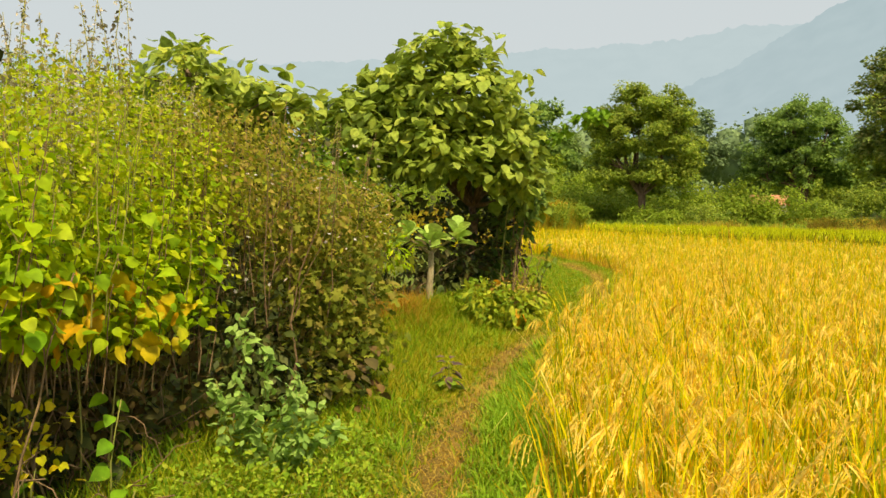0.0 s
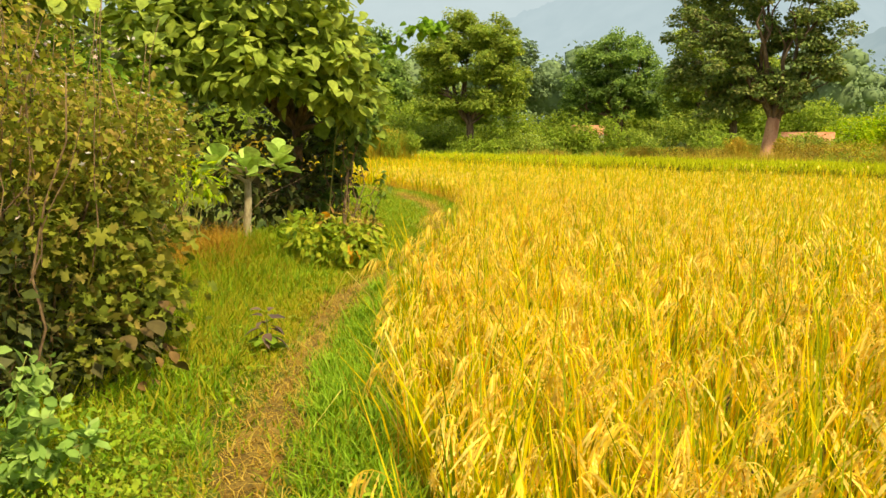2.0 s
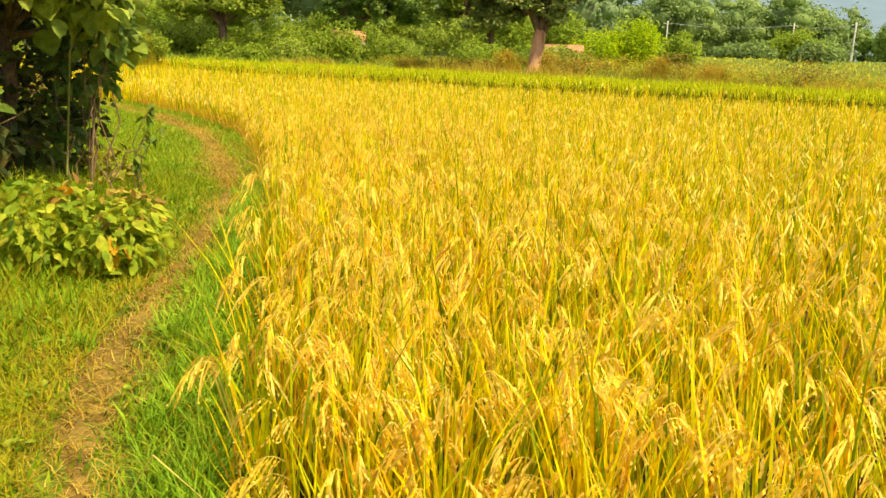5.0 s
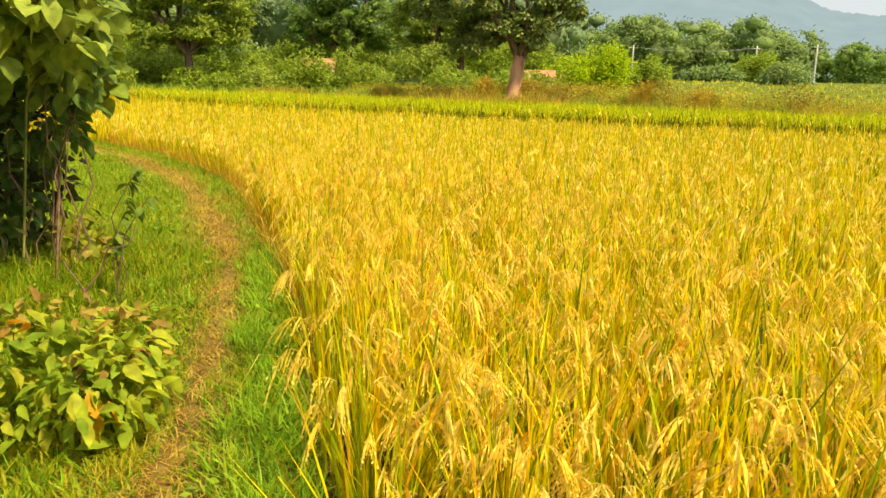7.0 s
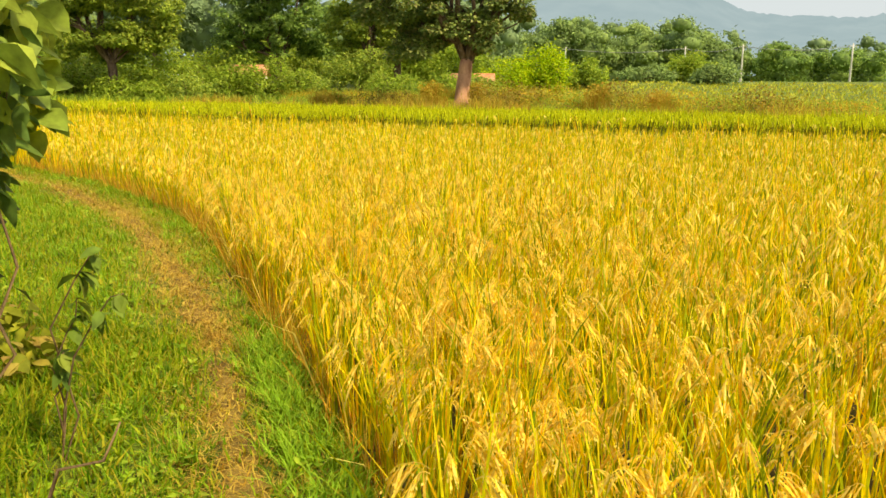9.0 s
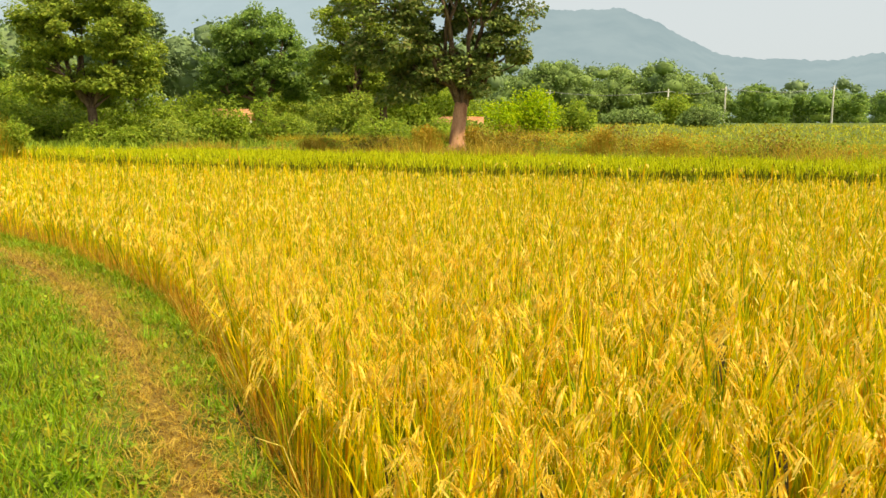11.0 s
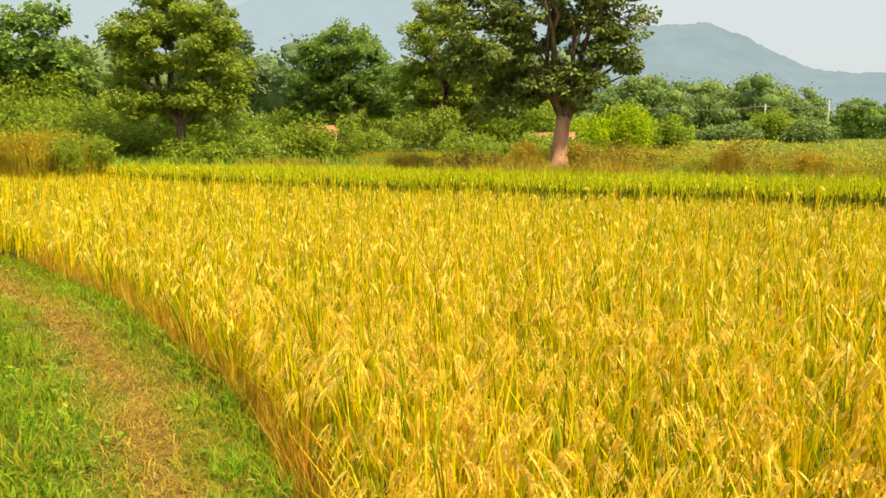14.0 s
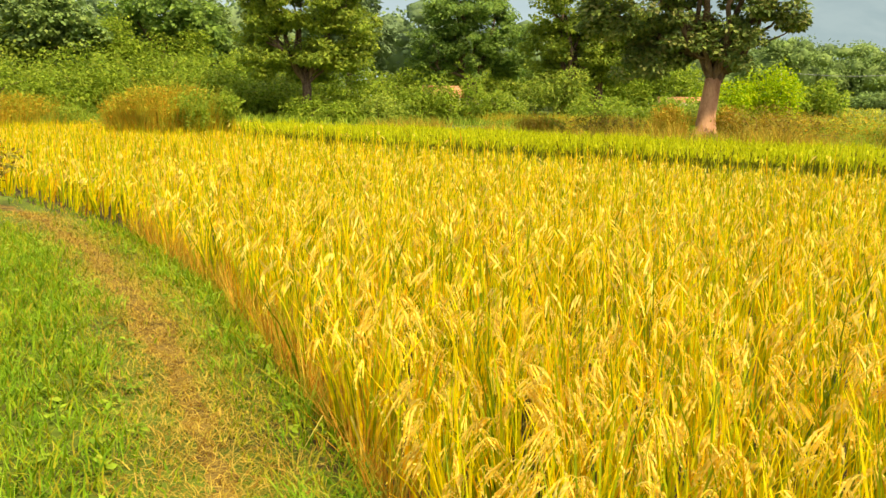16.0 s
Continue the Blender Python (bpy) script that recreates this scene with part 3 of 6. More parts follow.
# the tree at the head of the green field
tree("tree", 13.9, 86.0, 17, 0.42, 3.4,
     [(0.00, 0, 12.4, 2.97, 3.4, 1.5), (-2.88, 0, 11.2, 2.52, 3.0, 1.3), (2.88, 0, 11.6, 2.61, 3.0, 1.4), (-0.18, 0, 9.2, 3.96, 4.0, 1.6), (-3.87, 0, 8.2, 2.07, 2.6, 1.2), (3.96, 0, 8.6, 1.98, 2.4, 1.3), (2.52, 0, 13.5, 1.53, 1.8, 0.9), (-1.44, 0, 14.1, 1.44, 1.6, 0.9), (-3.06, 0, 5.5, 2.52, 2.4, 1.5), (3.06, 0, 5.6, 2.43, 2.4, 1.5), (0.36, -1.5, 6.0, 2.16, 2.0, 1.3), (-4.86, 0, 10.2, 1.08, 1.4, 0.8), (0.18, 1.6, 4.8, 2.16, 1.8, 1.4), (-4.68, 0, 6.4, 1.35, 1.5, 1.0), (4.68, 0, 6.8, 1.26, 1.5, 1.0)],
     270, 0.92, 52000, 0.26, M_TREE, M_BARK, "spreading tree with layered yellowish green crown", 0.0, 12, 10)
# rounded pair behind
tree("tree", 40.3, 115.0, 17, 0.75, 3.2,
     [(0, 0, 10.2, 6.0, 5.6, 4.6), (-4.6, 0, 6.8, 3.9, 4, 3.2), (4.2, 0, 7.4, 3.8, 4, 3.6), (0.5, 0, 13.2, 3.6, 3.6, 2.2), (-3.2, 0, 10.4, 3.4, 3.4, 3.0), (0.2, -2.0, 6.4, 3.6, 2.6, 2.4), (-5.6, 0, 4.4, 2.4, 2.6, 1.8), (5.6, 0, 4.8, 2.6, 2.6, 1.8)],
     300, 1.0, 42000, 0.33, M_TREE_DEEP, M_BARK, "dense round-crowned dark green tree", 0.0, 10, 19)
tree("tree", 47.6, 97.0, 18, 0.5, 4.0,
     [(-2.6, 0, 12.0, 4.2, 4.2, 4.2), (2.4, 0, 9.6, 4.0, 4.2, 3.8), (-4.2, 0, 7.0, 3.0, 3, 2.8), (-2.0, 0, 15.6, 2.8, 2.8, 2.0), (3.0, 0, 5.4, 3.0, 3.0, 2.0), (-0.6, -1.2, 6.0, 3.0, 2.2, 2.2), (-4.6, 0, 4.6, 2.0, 2.0, 1.4), (0.2, 0, 4.0, 1.6, 1.6, 1.0)],
     270, 0.95, 42000, 0.31, M_TREE, M_BARK, "tall leafy tree with two dark trunks", 0.0, 8, 25, trunks=((-2.6, 0.0), (1.6, 0.4)))
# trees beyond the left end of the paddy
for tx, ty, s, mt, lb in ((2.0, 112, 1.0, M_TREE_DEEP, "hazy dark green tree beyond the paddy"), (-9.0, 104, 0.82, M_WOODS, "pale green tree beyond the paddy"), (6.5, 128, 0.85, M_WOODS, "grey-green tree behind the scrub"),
                          (-20, 98, 0.95, M_TREE_DEEP, "dark tree at the end of the paddy"), (-32, 92, 1.0, M_TREE, "leafy tree at the end of the paddy"), (27.5, 132, 1.05, M_WOODS_HAZED, "pale hazy tree between the crowns")):
    tree("tree", tx, ty, 16 * s, 0.45, 4.0 * s, [(0, 0, 10 * s, 5 * s, 5 * s, 3.6 * s), (-3.6 * s, 0, 7 * s, 3.4 * s, 3.4 * s, 2.6 * s), (3.4 * s, 0, 8 * s, 3.4 * s, 3.4 * s, 2.8 * s), (1.2 * s, 0, 13.4 * s, 2.6 * s, 2.6 * s, 2.2 * s)],
         130, 1.15 * s, 11000, 0.50, mt, M_BARK, lb, 0.0, 6, math.degrees(math.atan2(tx, ty)))

# ---- scrub, hedges and woods ----


def scrub(name, x, y, blobs, n, leaf, mat, label, az=0.0, shape=SPRAY, hang=0.1, stems=10, category="shrub", group="field scrub", bark=None):
    root = thing(name, x, y, float(ground_z(x, y)) - 0.03, label, category, group)
    ca, sa = math.cos(math.radians(az)), math.sin(math.radians(az))
    B = [(bx * ca + by * sa, -bx * sa + by * ca, bz, rx, ry, rz) for bx, by, bz, rx, ry, rz in blobs]
    P, U = in_blobs(n, B, 0.45, 0.28)
    keep = P[:, 2] > 0.02
    P, U = P[keep], U[keep]
    V, F = leaves_on(P, U * np.array((1, 1, 0.5)), shape, leaf, 0.22, 0.8, 0.4, 0.4, 0.45)
    put("foliage", np_mesh("foliage", V, F, mat), root, "stuff")
    wood = [tube(bow((B[0][0] * 0.3 + rng.normal(0, 0.12 * B[0][3]), rng.normal(0, 0.1 * B[0][4]), 0), P[k], 4, 0.08, 0.05), leaf * 0.2 * np.linspace(1, 0.25, 4), 5) for k in rng.choice(len(P), stems)]
    put("branching", np_mesh("branching", *join(wood), bark or M_TWIG, smooth=True), root, "stuff")
    return root


def at_view(az, dist):
    return 1.7 + dist * math.sin(math.radians(az)), 11.4 + dist * math.cos(math.radians(az))


def row_of_scrub(items, mat_cycle, group, leaf=0.0):
    for i, (az, dist, w, h, lab) in enumerate(items):
        x, y = at_view(az, dist)
        m = mat_cycle[i % len(mat_cycle)]
        blobs = [(0, 0, h * 0.5, w * 0.5, w * 0.45, h * 0.5), (-w * 0.33, 0.3, h * 0.36, w * 0.3, w * 0.3, h * 0.38), (w * 0.32, -0.2, h * 0.42, w * 0.32, w * 0.3, h * 0.4), (w * 0.1, 0, h * 0.8, w * 0.24, w * 0.24, h * 0.26)]
        rr = np.random.default_rng(i + int(10 * dist))
        blobs = [(bx + rr.normal(0, 0.12 * w), by + rr.normal(0, 0.5), bz, rx * rr.uniform(0.7, 1.2), ry, rz * rr.uniform(0.7, 1.25)) for bx, by, bz, rx, ry, rz in blobs]
        blobs += [(rr.uniform(-0.5, 0.5) * w, rr.normal(0, 0.4), h * rr.uniform(0.15, 0.5), w * rr.uniform(0.08, 0.2), w * 0.15, h * rr.uniform(0.15, 0.35)) for _ in range(4)]
        scrub("shrub", x, y, blobs, int(1200 + 130 * w * h), leaf or 0.075 + 0.0021 * dist, m, lab, az, group=group, stems=8, shape=KITE)


# green thicket under the far trees (bearing, distance, width, height)
row_of_scrub([(3.5, 82, 9, 4.4, "dense green thicket at the field edge"), (7.2, 84, 8, 3.8, "dark green shrub under the tree"), (12.6, 80, 9, 4.6, "light green rounded field thicket"), (16.2, 78, 7, 3.2, "green thicket beside the field"), (10.0, 88, 7, 3.4, "green shrub behind the tree"), (14.2, 72, 4, 2.2, "low rounded green bush"), (9.4, 73, 3.6, 2.0, "green weedy shrub at the foot of the tree"), (11.4, 71, 4.0, 1.7, "green weedy shrub at the foot of the tree"),
              (19.2, 78, 6, 4.2, "leafy dark shrub among grass"), (22.0, 80, 6, 2.8, "low green shrub at the bank"), (0.0, 84, 10, 5.2, "tall green thicket beyond the paddy"), (-5.0, 80, 10, 5.0, "leafy green thicket beyond the paddy"), (-10, 76, 10, 4.6, "leafy green thicket beyond the paddy"), (-16, 74, 10, 5.0, "leafy green thicket beyond the paddy"), (-23, 70, 11, 5.0, "leafy green thicket beyond the paddy"),
              (2.2, 97, 9, 8.0, "tall pale green thicket beyond the paddy"), (-3.5, 95, 10, 8.5, "tall leafy thicket beyond the paddy"), (-9.5, 92, 10, 8.0, "tall leafy thicket beyond the paddy"), (6.4, 100, 8, 7.0, "tall leafy thicket behind the tree"), (17.5, 122, 12, 6.0, "hazy green thicket behind the trunks"), (20.6, 124, 12, 5.5, "hazy green thicket behind the trunks"), (23.6, 122, 12, 5.8, "hazy green thicket behind the trunks"), (27.0, 120, 12, 5.5, "hazy green thicket behind the trunks"), (30.6, 118, 12, 5.8, "hazy green thicket behind the trunks"), (33.6, 116, 11, 5.0, "hazy green thicket behind the trunks"), (26.5, 90, 6, 5.0, "yellow-green shrub between trunks"), (29.0, 70, 5, 2.6, "dark shrub below the tall tree"), (34.4, 80, 4.6, 2.5, "green shrub in front of the low house"), (32.6, 66, 3.2, 2.6, "green shrub behind the reddish trunk"), (35.3, 68, 3.0, 2.4, "green shrub behind the reddish trunk")],
             [M_SCRUB, M_TREE, M_SCRUB, M_SCRUB], "field edge thicket")
# brown and russet hedge along the back of the green field
row_of_scrub([(36.9, 44, 2.6, 1.0, "russet dry weedy shrub beside the trunk"), (29.6, 47, 3.4, 0.9, "brown and green weedy shrub"), (26.0, 49, 4, 1.0, "dark green weedy shrub on the bank"), (23.0, 52, 4, 0.8, "russet weedy shrub on the bank"), (38.0, 39.5, 3.4, 1.5, "russet dry hedge shrub"), (40.0, 38.6, 3.4, 1.2, "brown and green hedge shrub"), (42.0, 37.6, 3.6, 1.3, "brownish shrub of the hedge"), (44.2, 36.6, 3.4, 1.15, "brown and green hedge shrub"), (46.4, 35.8, 3.0, 1.7, "russet shrub of the hedge"), (48.6, 35.0, 3.4, 1.2, "brown shrub of the hedge"), (51.0, 34.0, 3.6, 1.3, "dark brown hedge shrub"), (53.5, 33.0, 3.4, 1.1, "dark brown hedge shrub"),
              (56.0, 32.2, 2.8, 1.6, "russet shrub of the hedge"), (59.0, 31.6, 3.8, 1.2, "dry shrub of the hedge"), (62.5, 31.4, 3.8, 1.1, "dry shrub of the hedge"), (66.0, 31.2, 4.0, 1.0, "dry shrub of the hedge"), (27.6, 44.5, 3.0, 1.1, "dark green weedy shrub on the bank")],
             [M_HEDGE, M_HEDGE, M_REED, M_SCRUB], "hedge", 0.095)
# low trees on the right beyond the hedge
row_of_scrub([(39.6, 92, 6.5, 5.0, "bright green low garden tree"), (42.3, 98, 5, 3.6, "green low garden tree"), (46.0, 125, 8, 2.6, "green thicket in the far fields"), (37.2, 90, 5, 3.6, "green shrub in a garden"), (49.0, 150, 10, 4.5, "green thicket by the poles"), (51.0, 112, 6, 2.6, "dark rounded bush in a far field")],
             [M_LIME, M_SCRUB, M_WOODS], "garden trees")


_bm = bmesh.new()
bmesh.ops.create_icosphere(_bm, subdivisions=1, radius=1.0)
KNOT = (np.array([v.co for v in _bm.verts]), np.array([[v.index for v in f.verts] for f in _bm.faces]))
_bm.free()


def wood_belt(name, seed, az0, az1, d0, d1, n_tree, h0, h1, per, leaf, mat, label):
    r = np.random.default_rng(seed)
    Ps, Us, cores = [], [], []
    for _ in range(n_tree):
        x, y = at_view(r.uniform(az0, az1), r.uniform(d0, d1))
        h = r.uniform(h0, h1)
        z = float(land(x, y))
        w = h * r.uniform(0.5, 0.8)
        blobs = [(x, y, z + 0.52 * h, w * 0.62, w * 0.6, h * 0.4), (x, y, z + 0.16 * h, w * 0.6, w * 0.6, h * 0.18)]
        for _ in range(6):
            a, e = r.uniform(0, 6.283), r.uniform(-0.3, 1.3)
            blobs.append((x + 0.6 * w * math.cos(a) * math.cos(e), y + 0.6 * w * math.sin(a) * math.cos(e), z + 0.52 * h + 0.38 * h * math.sin(e), w * r.uniform(0.22, 0.36), w * 0.3, h * r.uniform(0.12, 0.2)))
        P, U = in_blobs(per, blobs, 0.66, 0.10)
        Ps.append(P)
        Us.append(U)
        for bx, by, bz, rx, ry, rz in blobs:
            wob = 1 + 0.12 * r.normal(0, 1, (len(KNOT[0]), 1)).clip(-1.5, 1.5)
            cores.append((KNOT[0] * wob * np.array((rx, ry, rz)) * 0.66 + np.array((bx, by, bz)), KNOT[1]))
    P, U = np.concatenate(Ps), np.concatenate(Us)
    V, F = leaves_on(P, U * np.array((1, 1, 0.5)), KITE, leaf, 0.12, 0.5, 0.5, 0.5, 0.5)
    V, F = join([(V, F)] + cores)
    tagged(put(name, np_mesh(name, V, F, mat)), label, "woodland", kind="stuff")


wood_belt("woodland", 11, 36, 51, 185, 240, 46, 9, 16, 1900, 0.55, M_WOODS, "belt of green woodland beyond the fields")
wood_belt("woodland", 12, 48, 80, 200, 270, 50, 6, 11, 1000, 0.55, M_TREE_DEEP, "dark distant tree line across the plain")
wood_belt("woodland", 13, -45, 38, 135, 215, 100, 12, 20, 600, 0.85, M_WOODS_HAZED, "hazy grey-green distant woodland")
wood_belt("woodland", 14, 38, 78, 260, 420, 60, 12, 20, 240, 1.3, M_WOODS_HAZED, "hazy woodland at the foot of the hills")

# ---- rice ----


def ribbon(P, w, side):
    """A flat strip through points P, w wide, opened towards side."""
    P = np.asarray(P, float)
    w = np.broadcast_to(w, len(P))[:, None] * 0.5
    S = unit(np.cross(np.gradient(P, axis=0), side))
    V = np.concatenate((P - S * w, P + S * w))
    n = len(P)
    F = []
    for i in range(n - 1):
        F += [(i, i + 1, n + i + 1), (i, n + i + 1, n + i)]
    return V, np.array(F)


def one_grain(p, d, length, width, spin):
    """One husk: a slim lozenge from p along d."""
    w = unit(np.cross(d, spin)[None])[0] * width * 0.5
    m = p + d * length * 0.45
    return np.array((p, m + w, m - w, p + d * length)), np.array(((0, 1, 2), (1, 3, 2)))


def rice_clump(r, lod, height=0.72, ripe=True):
    """One hill of rice: leaves, culms and drooping panicles. Returns vertices, triangles and material numbers."""
    pieces, mats = [], []
    n_leaf, n_culm, n_pan = ((15, 5, 5), (13, 4, 4), (10, 2, 4), (8, 1, 3), (5, 1, 2))[lod]
    segs = (4, 3, 2, 2, 2)[lod]
    if not ripe:
        n_leaf, n_culm, n_pan = 6, 4, 2
    wide = (1.2, 1.45, 1.9, 2.8, 4.0)[lod]
    for _ in range(n_leaf):
        a = r.uniform(0, 6.283)
        L = height * (r.uniform(0.78, 1.12) if r.random() < 0.75 else r.uniform(1.12, 1.32))
        bend = r.uniform(0.03, 0.42) if lod < 2 else r.uniform(0.02, 0.30)
        s = np.linspace(0.0 if lod < 3 else 0.25 if ripe else 0.55, 1, segs + 1)
        out = 0.03 + L * bend * s ** 2.2
        kink = r.random() < 0.3
        zz = L * (s - (0.42 if kink else 0.16) * bend * s ** 3)
        P = np.stack((out * math.cos(a), out * math.sin(a), zz), 1)
        P[:, :2] += r.normal(0, 0.025, 2)
        V, F = ribbon(P, 0.0105 * wide * np.array([1 - 0.93 * t ** 2 for t in s]), (math.cos(a + r.normal(0, 0.7)), math.sin(a), 0.3))
        pieces.append((V, F))
        mats += [0] * len(F)
    for _ in range(n_culm):
        a = r.uniform(0, 6.283)
        e = np.array((0.10 * math.cos(a), 0.10 * math.sin(a), height * r.uniform(0.7, 0.9))) * r.uniform(0.6, 1.1)
        P = np.stack((np.zeros(3), e * 0.5 + (0, 0, 0.03), e))
        P[:, :2] += r.normal(0, 0.03, 2)
        V, F = ribbon(P, 0.006 * wide, (math.sin(a), math.cos(a), 0))
        pieces.append((V, F))
        mats += [1] * len(F)
    for _ in range(n_pan):
        a = r.uniform(0, 6.283)
        c, s_ = math.cos(a), math.sin(a)
        z0 = height * r.uniform(0.70, 0.98)
        o = 0.05 + 0.07 * r.random()
        L = r.uniform(0.12, 0.18)
        droop = r.uniform(0.5, 1.25)
        t = np.linspace(0, 1, 6)
        rad = o + L * (0.62 * t - 0.05 * t * t)
        up = L * (0.55 * t - droop * 0.95 * t * t)
        axis = np.stack((rad * c, rad * s_, z0 + up), 1)
        if lod <= 1:
            V, F = ribbon(axis, 0.003, (s_, -c, 0.2))
            pieces.append((V, F))
            mats += [2] * len(F)
        nb = (7, 5, 3, 2, 2)[lod]
        for b in range(nb):
            q = (0.12 + 0.86 * b / nb) * 5
            i = int(q)
            p0 = axis[i] * (1 - q + i) + axis[i + 1] * (q - i)
            bl = L * r.uniform(0.26, 0.5)
            side = r.normal(0, 0.2)
            dirv = unit(np.array(((c * 0.5 - s_ * side, s_ * 0.5 + c * side, -0.25 - 0.55 * r.random()),)))[0]
            if lod <= 1:
                ng = (6, 4)[lod]
                tg = np.linspace(0, 1, 3)
                G = p0 + np.outer(tg, dirv) * bl * 1.15 + np.outer(tg ** 2, (0, 0, -0.6 * bl))
                V, F = ribbon(G, np.array([0.003, 0.0085, 0.003]) * (1, 1.25)[lod], r.normal(0, 1, 3))
                pieces.append((V, F))
                mats += [2] * len(F)
                tg = np.linspace(0.1, 1, ng)
                G = p0 + np.outer(tg, dirv) * bl * 1.15 + np.outer(tg ** 2, (0, 0, -0.6 * bl))
                for g in G:
                    V, F = one_grain(g, unit((dirv + (0, 0, -0.5) + r.normal(0, 0.45, 3))[None])[0], (0.0145, 0.0185)[lod] * r.uniform(0.8, 1.2), (0.0068, 0.009)[lod], r.normal(0, 1, 3))
                    pieces.append((V, F))
                    mats += [2] * len(F)
            else:
                nn = (3, 3, 2)[lod - 2]
                tt = np.linspace(0, 1, nn)
                Pg = p0 + np.outer(tt, dirv) * bl * 1.35 + np.outer(tt ** 2, (0, 0, -0.55 * bl))
                V, F = ribbon(Pg, (np.array([0.006, 0.017, 0.005]), np.array([0.009, 0.024, 0.006]), np.array([0.034, 0.012]))[lod - 2], r.normal(0, 1, 3))
                pieces.append((V, F))
                mats += [2] * len(F)
    V, F = join(pieces)
    return V, F, np.array(mats)


def plant_rice(spots, z, lod, height, variants, seed, ripe=True):
    """Sets clumps at spots and sorts their triangles by kind of part."""
    r = np.random.default_rng(seed)
    which = r.integers(0, variants, len(spots))
    out = {0: [], 1: [], 2: []}
    for k in range(variants):
        V, F, m = rice_clump(r, lod, height, ripe)
        S = spots[which == k]
        if not len(S):
            continue
        a = r.uniform(0, 6.283, len(S))
        sc = r.uniform(0.86, 1.12, len(S)) * (1 + 0.05 * np.sin(S[:, 0] * 0.9) * np.cos(S[:, 1] * 0.7))
        lx, ly = r.normal(0, 0.10, len(S)) + 0.02, r.normal(0, 0.10, len(S))
        c, s = np.cos(a), np.sin(a)
        o = np.zeros(len(S))
        R = np.stack((np.stack((c, -s, lx), 1), np.stack((s, c, ly), 1), np.stack((o, o, o + 1), 1)), 1) * sc[:, None, None]
        T = np.stack((S[:, 0], S[:, 1], z[which == k]), 1)
        for q in out:
            out[q].append(stamp(V, F[m == q], R, T))
    return out


def lattice(x0, x1, y0, y1, step, seed, jitter=0.36):
    r = np.random.default_rng(seed)
    X, Y = np.meshgrid(np.arange(x0, x1, step), np.arange(y0, y1, step))
    S = np.stack((X.ravel(), Y.ravel()), 1)
    return S + r.uniform(-jitter, jitter, S.shape) * step


def from_path(S):
    """Distance of spots from the trodden way along its first stretch."""
    yy = np.linspace(0, 16.5, 60)
    C = np.stack((path_x(yy), yy), 1)
    return np.min(np.hypot(S[:, None, 0] - C[None, :, 0], S[:, None, 1] - C[None, :, 1]), 1)


def rice_bed(name, label, test, soil, layers, mats, height, seed, ripe=True):
    root = thing(name, 6, 14, 0, label, "rice field", kind="stuff")
    bag = {0: [], 1: [], 2: []}
    for i, (lod, near, far, step, box) in enumerate(layers):
        S = lattice(*box, step, seed + i)
        S = S[test(S[:, 0] - 0.13, S[:, 1]) & (S[:, 1] > 0.35 * S[:, 0] - 6)]
        if far < 900:
            d = np.concatenate([from_path(S[k:k + 20000]) for k in range(0, len(S), 20000)])
            S = S[(d >= near) & (d < far)]
        elif near > 0:
            d = np.concatenate([from_path(S[k:k + 20000]) for k in range(0, len(S), 20000)])
            S = S[d >= near]
        got = plant_rice(S, soil(S[:, 0], S[:, 1]), lod, height, (14, 12, 8, 8, 6)[lod], seed + 10 + i, ripe)
        for q in bag:
            bag[q] += got[q]
    for q, nm in ((0, "leaves"), (1, "culms"), (2, "panicles")):
        V, F = join(bag[q])
        V = V - np.array((6, 14, 0))
        put(nm, np_mesh(nm, V, F, mats[q]), root, "stuff")
    return root


rice_bed("rice_crop", "ripe golden rice crop with drooping panicles", in_first, ground_z,
         [(0, 0, 1.5, 0.19, (0.9, 6, -0.5, 19)), (1, 1.5, 3.6, 0.215, (0.9, 9, -2.5, 24)), (2, 3.6, 8.5, 0.25, (-2, 14, -5, 30)), (3, 8.5, 16.0, 0.29, (-8, 24, -6, 40)), (4, 16.0, 999, 0.32, (-16, 32, -6, 66))],
         (M_RICE_LEAF, M_RICE_STEM, M_GRAIN), 0.74, 100)
rice_bed("green_rice_crop", "greener unripe rice crop on a higher terrace", in_second, ground_z,
         [(4, 0, 999, 0.28, (4, 40, 4, 64))], (M_RICE_GREEN, M_SHADED_STEM, M_RICE_GREEN), 0.6, 300, False)

# ---- grass of the bund ----


def grass(name, label, S, length, width, bends, mat, seed, z=None, segs=2):
    r = np.random.default_rng(seed)
    n = len(S)
    which = r.integers(0, len(bends), n)
    got = []
    zz = ground_z(S[:, 0], S[:, 1]) - 0.006 if z is None else z
    L = length(S) * r.uniform(0.55, 1.4, n)
    for k, b in enumerate(bends):
        tv, tf = blade_shape(segs, b)
        q = which == k
        a = r.uniform(0, 6.283, q.sum())
        c, s, o = np.cos(a), np.sin(a), np.zeros(q.sum())
        tilt = r.normal(0, 0.3, (2, q.sum()))
        W = width * r.uniform(0.7, 1.3, q.sum())
        R = np.stack((np.stack((c * W, -s * L[q], tilt[0] * L[q]), 1), np.stack((s * W, c * L[q], tilt[1] * L[q]), 1), np.stack((o, o, L[q]), 1)), 1)
        got.append(stamp(tv, tf, R, np.stack((S[q, 0], S[q, 1], zz[q]), 1)))
    tagged(put(name, np_mesh(name, *join(got), mat)), label, "grass", kind="stuff")


r_g = np.random.default_rng(21)


def verge(n, y0, y1, left, seed):
    r = np.random.default_rng(seed)
    y = r.uniform(y0, y1, n)
    lo = path_x(y) - left
    return np.stack((r.uniform(0, 1, n) * (edge_x(y) + 0.16 - lo) + lo, y), 1)


